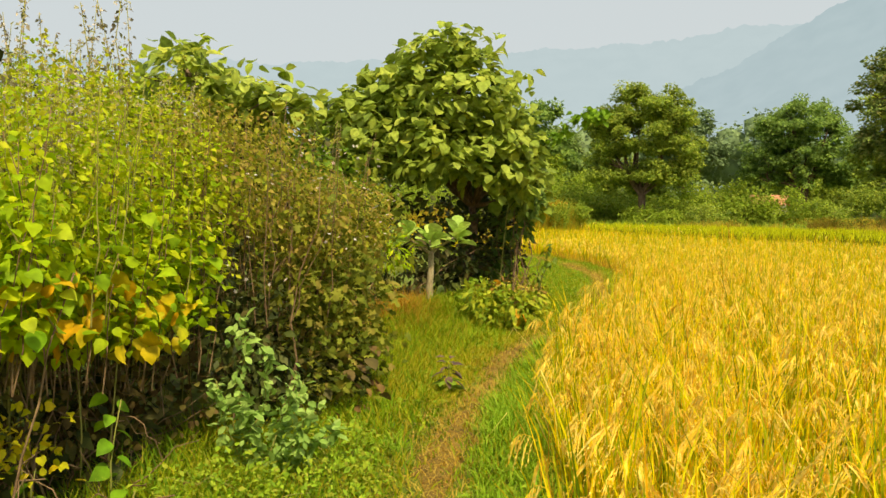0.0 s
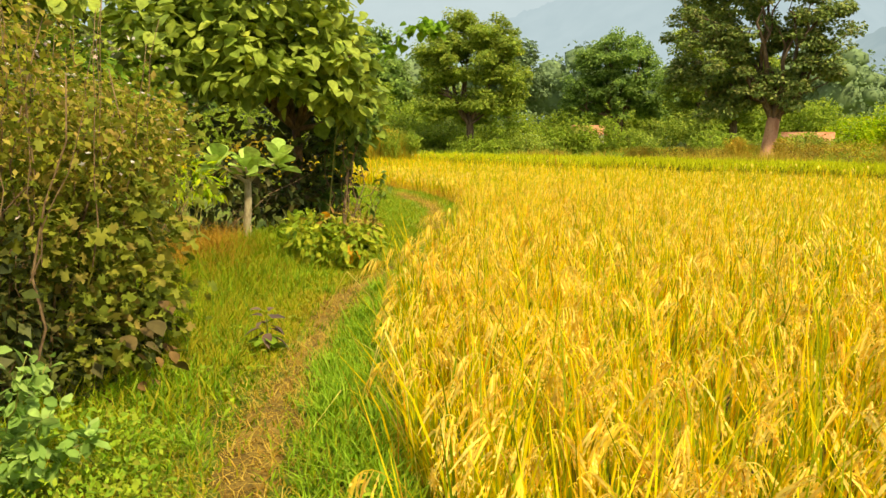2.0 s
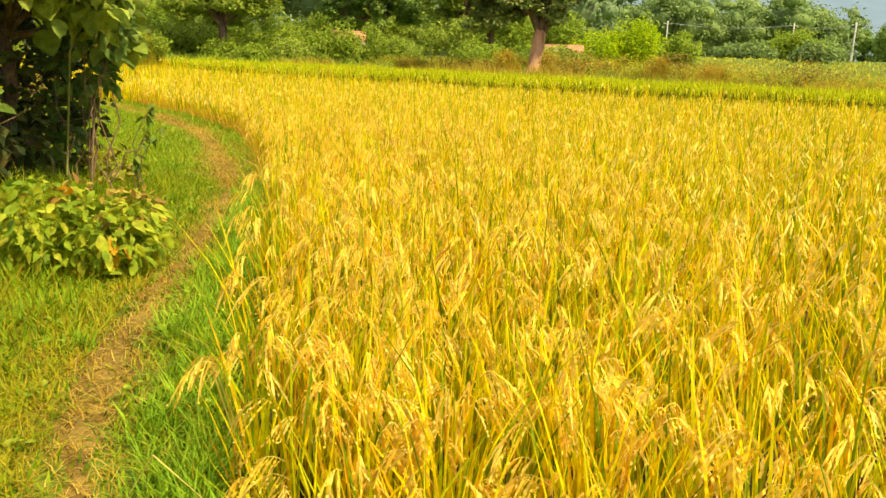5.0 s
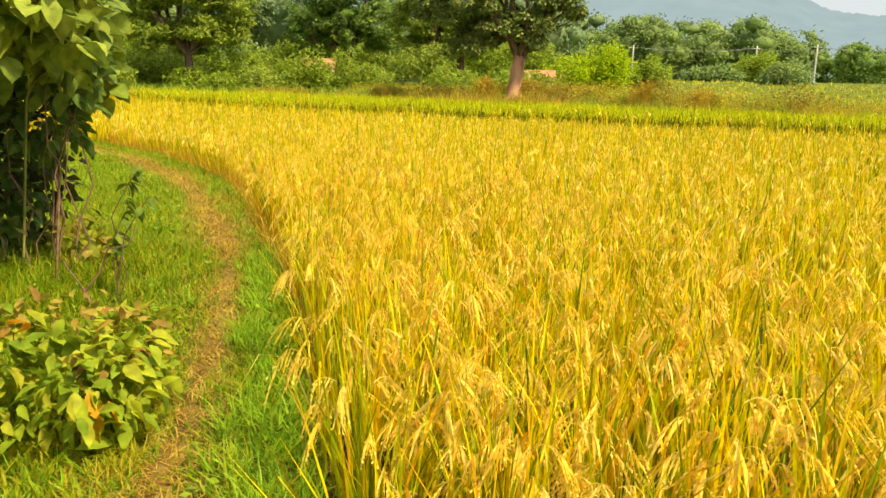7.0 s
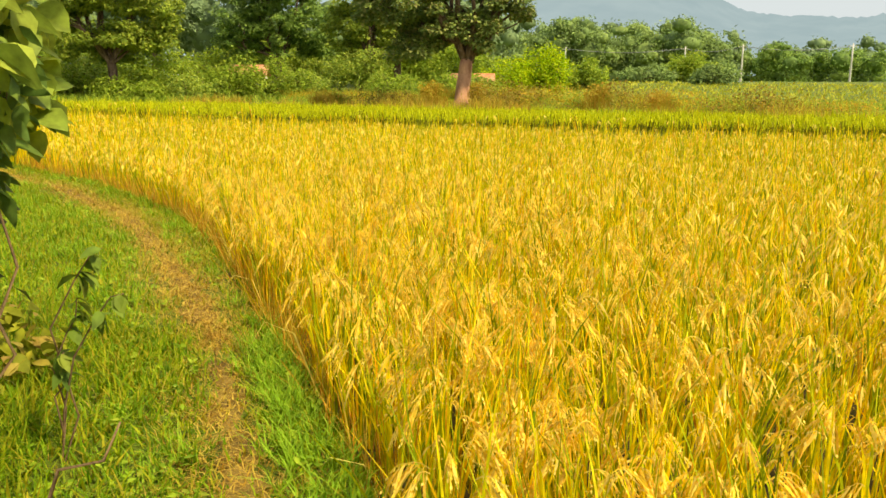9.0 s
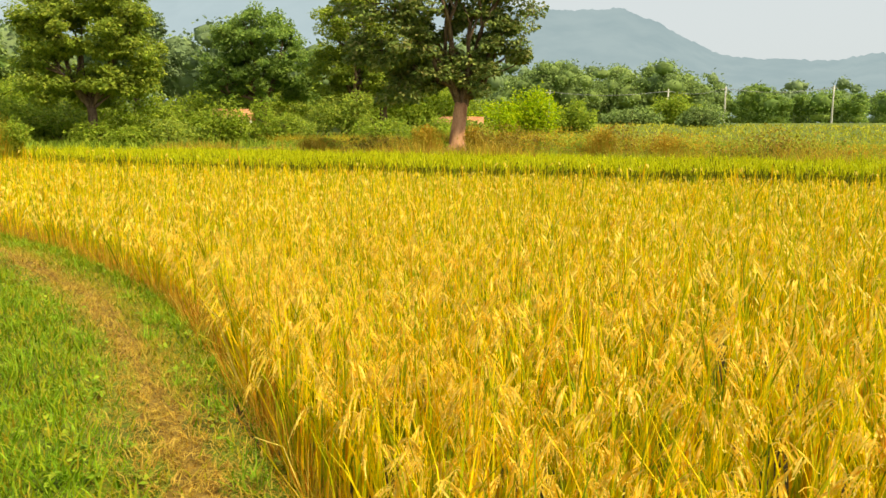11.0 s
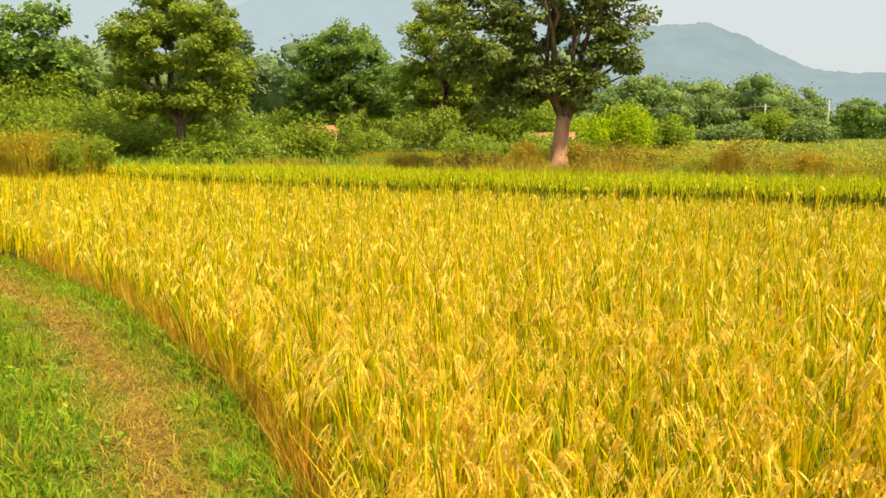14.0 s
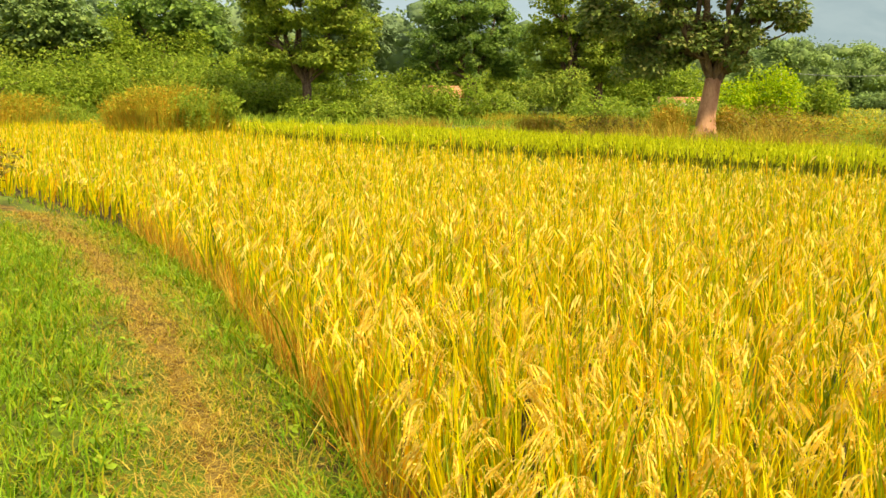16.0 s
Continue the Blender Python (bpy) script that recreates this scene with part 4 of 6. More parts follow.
def off_path(S):
    return np.abs(S[:, 0] - path_x(S[:, 1]))


def open_foot(S):
    """Keeps tall grass off the trodden foot of the reddish tree."""
    return S[np.hypot(S[:, 0] - 24.8, S[:, 1] - 44.8) > 1.9]


def patchy(S, k=1.0):
    return 0.5 + 0.5 * np.sin(S[:, 0] * 3.1 * k + 1.3 * np.sin(S[:, 1] * 1.9 * k)) * np.cos(S[:, 1] * 2.3 * k)


S = np.concatenate((verge(44000, 1.5, 13, 1.7, 31), verge(40000, 12, 26, 2.3, 32), verge(9000, 26, 36, 5.0, 33)))
d = off_path(S)
S = S[(d > 0.2 * r_g.random(len(S)) ** 1.2) & (r_g.random(len(S)) < 0.55 + 0.5 * patchy(S))]
S = S[(S[:, 1] < 13) | (off_path(S) > 0.42) | (r_g.random(len(S)) < 0.4)]
grass("verge_grass", "short bright green grass on the field bund", S, lambda q: 0.045 + 0.06 * np.clip((off_path(q) - 0.12) / 0.35, 0, 1) + 0.035 * patchy(q, 2.2), 0.012, (0.25, 0.6, 0.95), M_GRASS, 41)
S = np.concatenate((verge(24000, 1.5, 13, 0.6, 34), verge(46000, 12.5, 27, 0.6, 38)))
S = S[off_path(S) < 0.10 + (0.36 + 0.10 * np.clip((S[:, 1] - 12) / 3, 0, 1)) * r_g.random(len(S)) ** 1.7]
grass("trodden_straw", "dry trodden straw and stubble on the footpath", S, lambda q: 0.055 + 0.03 * patchy(q, 3), 0.006, (0.9, 1.5, 2.2), M_DRY, 42)
S = verge(6500, 1.5, 28, 1.6, 35)
grass("verge_dry_grass", "scattered dry blades among the green grass", S, lambda q: 0.08 + 0.03 * patchy(q, 2), 0.0045, (0.5, 1.0, 1.4), M_DRY, 43)
S = verge(42000, 3.0, 25, 1.3, 36)
S = S[(((S[:, 0] < path_x(S[:, 1]) - 0.15) & ((S[:, 1] < 8.5) | (r_g.random(len(S)) < 0.25))) | ((S[:, 1] > 14.5) & (S[:, 0] > path_x(S[:, 1])))) & (off_path(S) > 0.1) & (r_g.random(len(S)) < 0.3 + 0.9 * patchy(S, 0.8))]
grass("verge_yellow_grass", "yellowing short grass beside the path", S, lambda q: 0.07 + 0.04 * patchy(q, 2), 0.006, (0.5, 0.9, 1.3), M_YELLOWGRASS, 48)
S = verge(52000, 8.5, 26, 2.0, 39)
S = S[(S[:, 0] < path_x(S[:, 1]) - 0.24 - 0.15 * r_g.random(len(S))) & (r_g.random(len(S)) < 0.35 + 0.8 * patchy(S, 0.9))]
grass("short_lush_grass", "short lush green grass beside the path", S, lambda q: 0.05 + 0.04 * patchy(q, 1.7), 0.008, (0.4, 0.8, 1.2), M_LUSH, 54)
S = verge(30000, 5.6, 9.6, 1.5, 61)
S = S[(S[:, 0] < path_x(S[:, 1]) - 0.12) & (r_g.random(len(S)) < 0.35 + 0.6 * patchy(S, 1.1))]
grass("golden_grass", "yellowing grass between the hedge and the path", S, lambda q: 0.075 + 0.05 * patchy(q, 1.6), 0.006, (0.4, 0.9, 1.4), M_GOLDGRASS, 62)
# small broad-leaved weeds among the grass
C = verge(800, 2.2, 25, 1.6, 63)
C = C[off_path(C) > 0.16]
S = np.repeat(C, 9, 0) + r_g.normal(0, 0.022, (len(C) * 9, 2))
P = np.stack((S[:, 0], S[:, 1], ground_z(S[:, 0], S[:, 1]) + 0.02 + 0.05 * r_g.random(len(S))), 1)
D = np.stack((r_g.normal(0, 1, len(S)), r_g.normal(0, 1, len(S)), r_g.uniform(-0.1, 0.6, len(S))), 1)
tagged(put("verge_weeds", np_mesh("verge_weeds", *stamp(*OVAL_SMALL, frames_along(D, r_g.normal(0, 0.4, len(S)), r_g.uniform(0.022, 0.055, len(S))), P), M_HERB)), "small broad-leaved weeds among the grass", "weeds", kind="stuff")
# lush tufts at the foot of the rice and by the hedge
C = np.concatenate((np.stack((edge_x(np.linspace(1.6, 24, 520)) + 0.06 - 0.36 * r_g.random(520), np.linspace(1.6, 24, 520)), 1), verge(150, 3, 24, 1.6, 37)))
C = C[(off_path(C) > 0.17) & ((C[:, 1] < 12.5) | (C[:, 0] < path_x(C[:, 1])) | (r_g.random(len(C)) < 0.10))]
S = np.repeat(C, 34, 0) + r_g.normal(0, 0.045, (len(C) * 34, 2))
grass("grass_tufts", "lush bright green grass tufts along the path", S, lambda q: 0.12 + 0.05 * patchy(q, 2), 0.0085, (0.35, 0.7, 1.0), M_LUSH, 50)
# dead lower leaves and straw hanging out at the rice edge
n = 9000
y = r_g.uniform(1.5, 25, n)
S = np.stack((edge_x(y) + 0.17 + 0.07 * r_g.normal(0, 1, n), y), 1)
S = S[r_g.random(n) < np.clip(0.08 + (y - 9) / 10, 0.08, 0.75)]
grass("rice_edge_straw", "orange dead rice leaves hanging out at the field edge", S, lambda q: 0.32 + 0.12 * patchy(q, 1.5), 0.007, (0.02, 0.12, 0.35), M_EDGE, 51, segs=3)
# tall grass against the hedge
y = r_g.uniform(2.5, 14, 9000)
S = np.stack((path_x(y) - 0.75 - 0.9 * r_g.random(9000), y), 1)
grass("tall_grass", "tall green grass under the hedge", S, lambda q: 0.16 + 0.10 * patchy(q, 1.5), 0.007, (0.3, 0.7, 1.1), M_GRASS, 44)
S = np.stack((-0.50 + 0.28 * r_g.normal(0, 1, 2600), 9.1 + 0.5 * r_g.normal(0, 1, 2600)), 1)
grass("orange_grass", "orange dry grass tuft by the pale stem", S, lambda q: 0.2 + 0.08 * patchy(q, 2), 0.004, (0.5, 0.9, 1.3), M_ORANGE, 45)
# dry reeds along the back of the green field
n = 16000
az = np.concatenate((r_g.uniform(18, 41, 11000), r_g.uniform(41, 64, 5000)))
bx = np.interp(az, [20, 25, 30, 34, 38, 44, 50, 56, 64], [78, 66, 52, 42, 40, 36, 33, 31, 30]) + r_g.uniform(0, 6, n)
S = np.stack((1.7 + bx * np.sin(np.radians(az)), 11.4 + bx * np.cos(np.radians(az))), 1)
S = S[~in_second(S[:, 0], S[:, 1])]
grass("reed_bank", "tall dry orange and green grass on the far bank", open_foot(S), lambda q: 0.75 + 0.5 * patchy(q, 0.35), 0.035, (0.25, 0.5, 0.8), M_REED, 46)
n = 16000
az = r_g.uniform(-20, 66, n)
bx = np.interp(az, [-20, 5, 20, 34, 45, 66], [62, 66, 66, 44, 38, 32]) + r_g.uniform(0, 30, n)
S = np.stack((1.7 + bx * np.sin(np.radians(az)), 11.4 + bx * np.cos(np.radians(az))), 1)
S = S[~in_second(S[:, 0], S[:, 1]) & ~in_first(S[:, 0], S[:, 1])]
grass("field_grass", "rough green grass of the fields beyond", S, lambda q: 0.55 + 0.35 * patchy(q, 0.3), 0.09, (0.25, 0.5, 0.8), M_SCRUB, 47)


n = 15000
bxx = np.interp(r_g.random(n), np.linspace(0, 1, 8), [5.0, 9.5, 13.5, 18.6, 21.8, 26.0, 32.0, 44.0])
S = np.stack((bxx, np.interp(bxx, BACK_X, BACK_Y) + 5 * r_g.random(n) ** 1.6 + 0.1), 1)
S = open_foot(S)
grass("bank_grass", "rough green grass behind the green field", S, lambda q: 0.22 + 0.55 * np.clip((q[:, 0] - 13) / 8, 0, 1) * (0.35 + patchy(q, 0.45)), 0.032, (0.25, 0.5, 0.8), M_SCRUB, 49)
S = S[(patchy(S, 0.31) > 0.38) & (S[:, 0] > 12)] + r_g.normal(0, 0.15, (1, 2))
grass("bank_dry_grass", "tall orange dry grass patches on the far bank", S, lambda q: 0.55 + 0.5 * patchy(q, 0.31), 0.035, (0.15, 0.35, 0.6), M_BANKREED, 52)
n = 12000
az = r_g.uniform(36, 68, n)
bx = np.interp(az, [36, 45, 56, 68], [50, 44, 38, 35]) + 75 * r_g.random(n) ** 1.3
S = np.stack((1.7 + bx * np.sin(np.radians(az)), 11.4 + bx * np.cos(np.radians(az))), 1)
S = S[~in_second(S[:, 0], S[:, 1])]
grass("far_crop", "yellow-green crop in the fields beyond the hedge", S, lambda q: 0.3 + 0.1 * patchy(q, 0.2), 0.18, (0.25, 0.5, 0.8), M_FARCROP, 53)


def reed_tuft(x, y, w, h, n, label, mat2=M_REED):
    root = thing("reed_tuft", x, y, float(ground_z(x, y)), label, "tall grass", "reed tufts")
    r = np.random.default_rng(int(100 * (x + 50)))
    a, q = r.uniform(0, 6.283, n), np.sqrt(r.random(n))
    P = np.stack((0.5 * w * q * np.cos(a), 0.35 * w * q * np.sin(a), np.zeros(n)), 1)
    R = []
    tv, tf = blade_shape(4, 0.35)
    L = h * (1.0 - 0.35 * q ** 2) * r.uniform(0.4, 1.25, n)
    c, s, o = np.cos(a + r.normal(0, 0.6, n)), np.sin(a + r.normal(0, 0.6, n)), np.zeros(n)
    R = np.stack((np.stack((-s * 0.032, c * L * 0.4, 0.12 * q * c * L), 1), np.stack((c * 0.032, s * L * 0.4, 0.12 * q * s * L), 1), np.stack((o, o, L), 1)), 1)
    put("blade_mass", np_mesh("blade_mass", *stamp(tv, tf, R, P), mat2), root, "stuff")
    B = [(r.uniform(-0.42, 0.2) * w, r.normal(0, 0.1) * w, h * r.uniform(0.3, 0.75), w * r.uniform(0.12, 0.22), w * 0.2, h * r.uniform(0.15, 0.3)) for _ in range(9)]
    P2, U2 = in_blobs((5 if h > 2 else 2) * n, B, 0.2)
    put("dry_foliage", np_mesh("dry_foliage", *leaves_on(P2, U2, KITE, 0.09, 0.3, 0.7, 0.2, 0.5), mat2), root, "stuff")
    B = [(r.uniform(0.15, 0.5) * w, r.normal(0, 0.1) * w, h * r.uniform(0.15, 0.6), w * r.uniform(0.10, 0.18), w * 0.2, h * r.uniform(0.15, 0.28)) for _ in range(6)]
    P2, U2 = in_blobs((4 if h > 2 else 2) * n, B, 0.2)
    put("foliage", np_mesh("foliage", *leaves_on(P2, U2, KITE, 0.10, 0.3, 0.7, 0.2, 0.5), M_SCRUB), root, "stuff")


reed_tuft(2.5, 51.0, 5.0, 3.1, 2200, "orange and green reed tuft at the corner of the paddy")
for az, dist, w, h in ((32.6, 41.4, 1.7, 1.5), (36.4, 41.0, 1.7, 1.5), (38.3, 40.0, 1.5, 1.2), (45.4, 35.4, 1.6, 1.7), (24.5, 46.5, 3.0, 1.1), (50.2, 33.6, 1.6, 1.5)):
    tx, ty = at_view(az, dist)
    reed_tuft(tx, ty, w, h, 500, "tall orange dry grass tuft on the far bank", M_BANKREED)
reed_tuft(-5.2, 62.0, 6.5, 2.4, 1100, "orange reed tuft beyond the paddy")
reed_tuft(-13.0, 66.0, 7.0, 2.6, 1000, "pale orange reed tuft beyond the paddy")

# ---- hedge along the path ----


def leafy_bush(name, x, y, label, blobs, n, leaf, shape, mat, stems, stem_mat, stem_r=0.008, hang=0.35, inner=0.35, category="bush"):
    """A bush standing at x, y; its foliage fills ellipsoids given in world places. Each main stem is a part."""
    z0 = float(ground_z(x, y)) - 0.02
    root = thing(name, x, y, z0, label, category, "hedge plants")
    o = np.array((x, y, z0))
    B = [(bx - x, by - y, bz - z0, rx, ry, rz) for bx, by, bz, rx, ry, rz in blobs]
    P, U = in_blobs(n, B, inner, 0.25)
    q = P[:, 2] > 0.04
    P, U = P[q], U[q]
    put("foliage", np_mesh("foliage", *leaves_on(P, U, shape, leaf, 0.3, 0.7, hang, 0.6), mat, smooth=True), root, "stuff")
    for k in rng.choice(len(P), stems):
        b = np.array((rng.normal(0, 0.08), rng.normal(0, 0.08), 0)) + P[k] * np.array((0.5, 0.6, 0))
        put("stem", np_mesh("stem", *tube(bow(b, P[k], 6, 0.05, 0.035), stem_r * np.linspace(1, 0.3, 6) * rng.uniform(0.6, 1.3), 5), stem_mat, smooth=True), root)
    return root


def single_leaves(root, name, pts, dirs, size, shape, mat, label="", world=True, flat=0.35):
    """Large leaves that can be told apart: each an object on shared mesh data."""
    me = np_mesh(name, shape[0], shape[1], mat, smooth=True)
    pts, dirs = np.asarray(pts, float), np.asarray(dirs, float)
    R = frames_along(dirs, rng.normal(0, flat, len(pts)), np.asarray(size) * np.ones(len(pts)), rng.uniform(0.9, 1.12, len(pts)))
    o = np.array(root.location) if world else np.zeros(3)
    for p, m3 in zip(pts - o, R):
        ob = new(name, me)
        ob.parent = root
        m = Matrix(m3.tolist()).to_4x4()
        m.translation = Vector(p.tolist())
        ob.matrix_basis = m
        if label:
            ob["label"] = label


def add_stem(root, pts, r0, r1, mat, name="stem", sides=6):
    P = np.asarray(pts, float) - np.array(root.location)
    put(name, np_mesh(name, *tube(P, np.linspace(r0, r1, len(P)), sides), mat, smooth=True), root)


def cloud(center, spread, n):
    return np.asarray(center) + rng.normal(0, 1, (n, 3)) * np.asarray(spread)


# undergrowth that closes the hedge, its hollow shade put into dark leaf colour
leafy_bush("undergrowth", -2.3, 4.0, "tangled undergrowth inside the hedge, leaves darkened for its shade", [(-2.2, 3.2, 0.7, 0.6, 1.6, 0.75), (-2.0, 5.4, 0.9, 0.7, 1.2, 0.9), (-2.6, 4.2, 1.5, 0.8, 2.0, 0.9), (-1.5, 3.6, 0.28, 0.5, 1.3, 0.3)],
           4500, 0.11, LEAF4, M_HOLLOWSHADE, 24, M_TWIG, 0.009)
leafy_bush("undergrowth", -1.7, 8.6, "undergrowth behind the pale stem, leaves darkened for hollow shade", [(-1.6, 8.4, 1.2, 0.8, 1.6, 1.1), (-1.0, 10.8, 0.9, 0.9, 0.7, 0.9), (-2.4, 10.5, 1.4, 1.0, 1.4, 1.3), (-0.25, 11.5, 0.8, 0.7, 0.5, 0.8), (-1.5, 6.6, 1.0, 0.7, 0.9, 1.0), (0.1, 12.8, 1.0, 0.8, 0.8, 1.0), (0.35, 12.4, 1.3, 0.5, 0.4, 1.0), (0.75, 12.7, 1.0, 0.35, 0.4, 0.8), (0.2, 12.2, 2.0, 0.6, 0.4, 0.5), (0.15, 11.9, 0.6, 0.5, 0.4, 0.6)],
           8200, 0.12, LEAF4, M_HOLLOWSHADE, 30, M_TWIG, 0.010)

leafy_bush("undergrowth", -1.6, 2.9, "nearly black tangle of dead stems under the bush", [(-1.55, 2.5, 0.45, 0.35, 0.7, 0.5), (-1.5, 3.4, 0.45, 0.35, 0.7, 0.5), (-1.25, 3.9, 0.5, 0.3, 0.5, 0.45), (-1.7, 2.9, 0.9, 0.4, 0.9, 0.4), (-1.05, 4.3, 0.35, 0.3, 0.4, 0.35)],
           2200, 0.05, ROUND, M_TANGLE, 40, M_TWIG, 0.005)
n = 1500
P = np.stack((rng.uniform(-2.0, -0.75, n), rng.uniform(1.6, 4.6, n), 0.02 + 0.03 * rng.random(n)), 1)
P[:, 2] += ground_z(P[:, 0], P[:, 1])
d = np.stack((rng.normal(0, 1, n), rng.normal(0, 1, n), rng.normal(0, 0.25, n)), 1)
tagged(put("leaf_litter", np_mesh("leaf_litter", *stamp(ROUND[0], ROUND[1], frames_along(d, rng.normal(0, 0.4, n), rng.uniform(0.03, 0.07, n)), P), leaf_mat("litter_leaf", [(0.07, 0.045, 0.02), (0.13, 0.08, 0.03), (0.20, 0.12, 0.045)], 0.15, 0.8))), "dark brown leaf litter under the hedge", "leaf litter", kind="stuff")
# tall lime-green bush with heart leaves, yellowing below
lime = leafy_bush("lime_bush", -1.35, 3.2, "tall lime-green bush with heart-shaped leaves yellowing below",
                  [(-1.20, 2.85, 1.25, 0.42, 0.75, 0.34), (-1.15, 3.9, 1.15, 0.42, 0.65, 0.38), (-1.8, 2.7, 1.5, 0.6, 0.8, 0.5), (-1.1, 3.55, 0.98, 0.3, 0.55, 0.26), (-1.35, 2.4, 1.28, 0.35, 0.4, 0.3)],
                  5200, 0.045, ROUND, M_LIME, 10, M_TWIG, 0.007)


def shoots(root, spots, foot, tops, per, leaf, shape, mat, stalk_mat, reach=0.05, bare=0.35, name="shoot_leaves", hang=0.45):
    """Upright shoots: stalks with leaves in turn along them, smaller towards the tip."""
    o = np.array(root.location)
    LV, ST = [], []
    for (x, y), z0, z1 in zip(spots, foot, tops):
        line = bow((x, y, z0), (x + rng.normal(0.04, 0.09), y + rng.normal(-0.02, 0.10), z1), 7, 0.0, 0.012)
        ST.append(tube(line - o, np.linspace(0.0045, 0.0018, 7), 4))
        t = bare + (1 - bare) * (np.arange(per) + rng.random(per)) / per
        P = np.stack([np.interp(t, np.linspace(0, 1, 7), line[:, i]) for i in range(3)], 1)
        a = np.arange(per) * 2.4 + rng.uniform(0, 6.283)
        U = np.stack((np.cos(a), np.sin(a), 0.25 * np.ones(per)), 1)
        fall = (1.15 - 0.75 * (t - bare) / (1 - bare))
        LV.append(leaves_on(P + U * (reach * fall)[:, None] - o, U, shape, leaf * fall, 0.2, 0.9, hang, 0.35, 0.4))
    put(name, np_mesh(name, *join(LV), mat, smooth=True), root, "stuff")
    put("stalk_mass", np_mesh("stalk_mass", *join(ST), stalk_mat, smooth=True), root, "stuff")


n = 84
ly = rng.uniform(2.3, 4.5, n)
shoots(lime, np.stack((rng.uniform(-1.45, -0.80, n) + 0.12 * np.clip(ly - 3.6, 0, 1), ly), 1), 0.48 + 0.20 * np.clip(3.8 - ly, 0, 1.5), rng.uniform(1.3, 1.85, n), 28, 0.062, HEART_MID, M_LIME, M_TWIG, 0.045, 0.22)
n = 96
yl = np.stack((rng.uniform(-1.15, -0.74, n), rng.uniform(2.6, 4.1, n), rng.uniform(0.66, 1.0, n)), 1)
yl[:, 2] += 0.18 * np.clip(3.8 - yl[:, 1], 0, 1.5)
single_leaves(lime, "yellow_leaf", yl, np.stack((0.35 + 0.4 * rng.normal(0, 1, n), -0.3 + 0.5 * rng.normal(0, 1, n), -0.6 + 0.4 * rng.normal(0, 1, n)), 1), rng.uniform(0.05, 0.095, n), RAGGED, M_YELLOW, "yellowed heart-shaped leaf", flat=0.8)
n = 110
ll = np.stack((rng.uniform(-1.0, -0.70, n), rng.uniform(2.5, 4.2, n), rng.uniform(0.72, 1.3, n)), 1)
ll[:, 2] += 0.18 * np.clip(3.8 - ll[:, 1], 0, 1.5)
single_leaves(lime, "green_leaf", ll, np.stack((0.6 + 0.4 * rng.normal(0, 1, n), -0.3 + 0.5 * rng.normal(0, 1, n), -0.4 + 0.4 * rng.normal(0, 1, n)), 1), rng.uniform(0.04, 0.08, n), HEART, leaf_mat("lime_single", [(0.20, 0.38, 0.012), (0.36, 0.50, 0.016), (0.48, 0.55, 0.02)], 0.45, single=True), flat=0.7)
for k in range(9):
    bx, by = rng.uniform(-1.35, -0.85), rng.uniform(2.3, 4.2)
    add_stem(lime, bow((bx, by, 0.0), (bx + rng.normal(0, 0.12), by + rng.normal(0, 0.2), rng.uniform(0.8, 1.2)), 6, 0.02, 0.05), 0.006, 0.003, M_TWIG)
for k in range(46):
    a = np.array((rng.uniform(-1.5, -0.85), rng.uniform(2.1, 4.1), rng.uniform(0.0, 0.5)))
    a[2] = max(a[2], 0.02)
    add_stem(lime, bow(a, a + rng.normal(0, 1, 3) * (0.22, 0.3, 0.22) + (0, 0, 0.1), 5, 0.05, 0.07), 0.004, 0.0015, M_TWIG, "dead_twig", 4)

fine = leafy_bush("fine_leaved_bush", -1.6, 4.0, "tall weedy bush with fine yellowish olive leaves", [(-1.15, 3.2, 1.55, 0.45, 0.8, 0.32), (-1.25, 4.3, 1.66, 0.5, 0.7, 0.38), (-1.0, 4.3, 1.36, 0.4, 0.5, 0.4), (-2.0, 3.6, 1.75, 0.7, 0.9, 0.38), (-1.9, 4.8, 1.9, 0.6, 0.6, 0.42)],
                  9000, 0.034, OVAL_SMALL, M_FINE, 14, M_STALK, 0.006)
n = 95
fx, fy = rng.uniform(-2.1, -0.80, n), rng.uniform(2.7, 5.0, n)
ft = rng.uniform(1.68, 2.12, n) + 0.10 * (fy - 3.5) - 0.12 * np.clip(fx + 1.1, 0, 1)
shoots(fine, np.stack((fx, fy), 1), np.full(n, 0.9), ft, 34, 0.042, LANCE, M_FINE, M_STALK, 0.03, 0.2, hang=0.2)
for nm, mt, cnt, sz, sp in (("flower_spray", M_OLIVESEED, 46, 0.017, 0.028), ("young_leaves", M_FINE, 26, 0.024, 0.035)):
    Ps = []
    for k in range(n):
        t = rng.random(cnt) ** 0.8
        Ps.append(np.stack((fx[k] + 0.04 * t, fy[k] - 0.02 * t, ft[k] - 0.34 + 0.42 * t), 1) + rng.normal(0, 1, (cnt, 3)) * (sp * (1.3 - t))[:, None] * np.array((1, 1, 0.6)))
    P = np.concatenate(Ps) - np.array(fine.location)
    put(nm, np_mesh(nm, *leaves_on(P, unit(rng.normal(0, 1, P.shape)), KITE, sz, 0.3), mt), fine, "stuff")

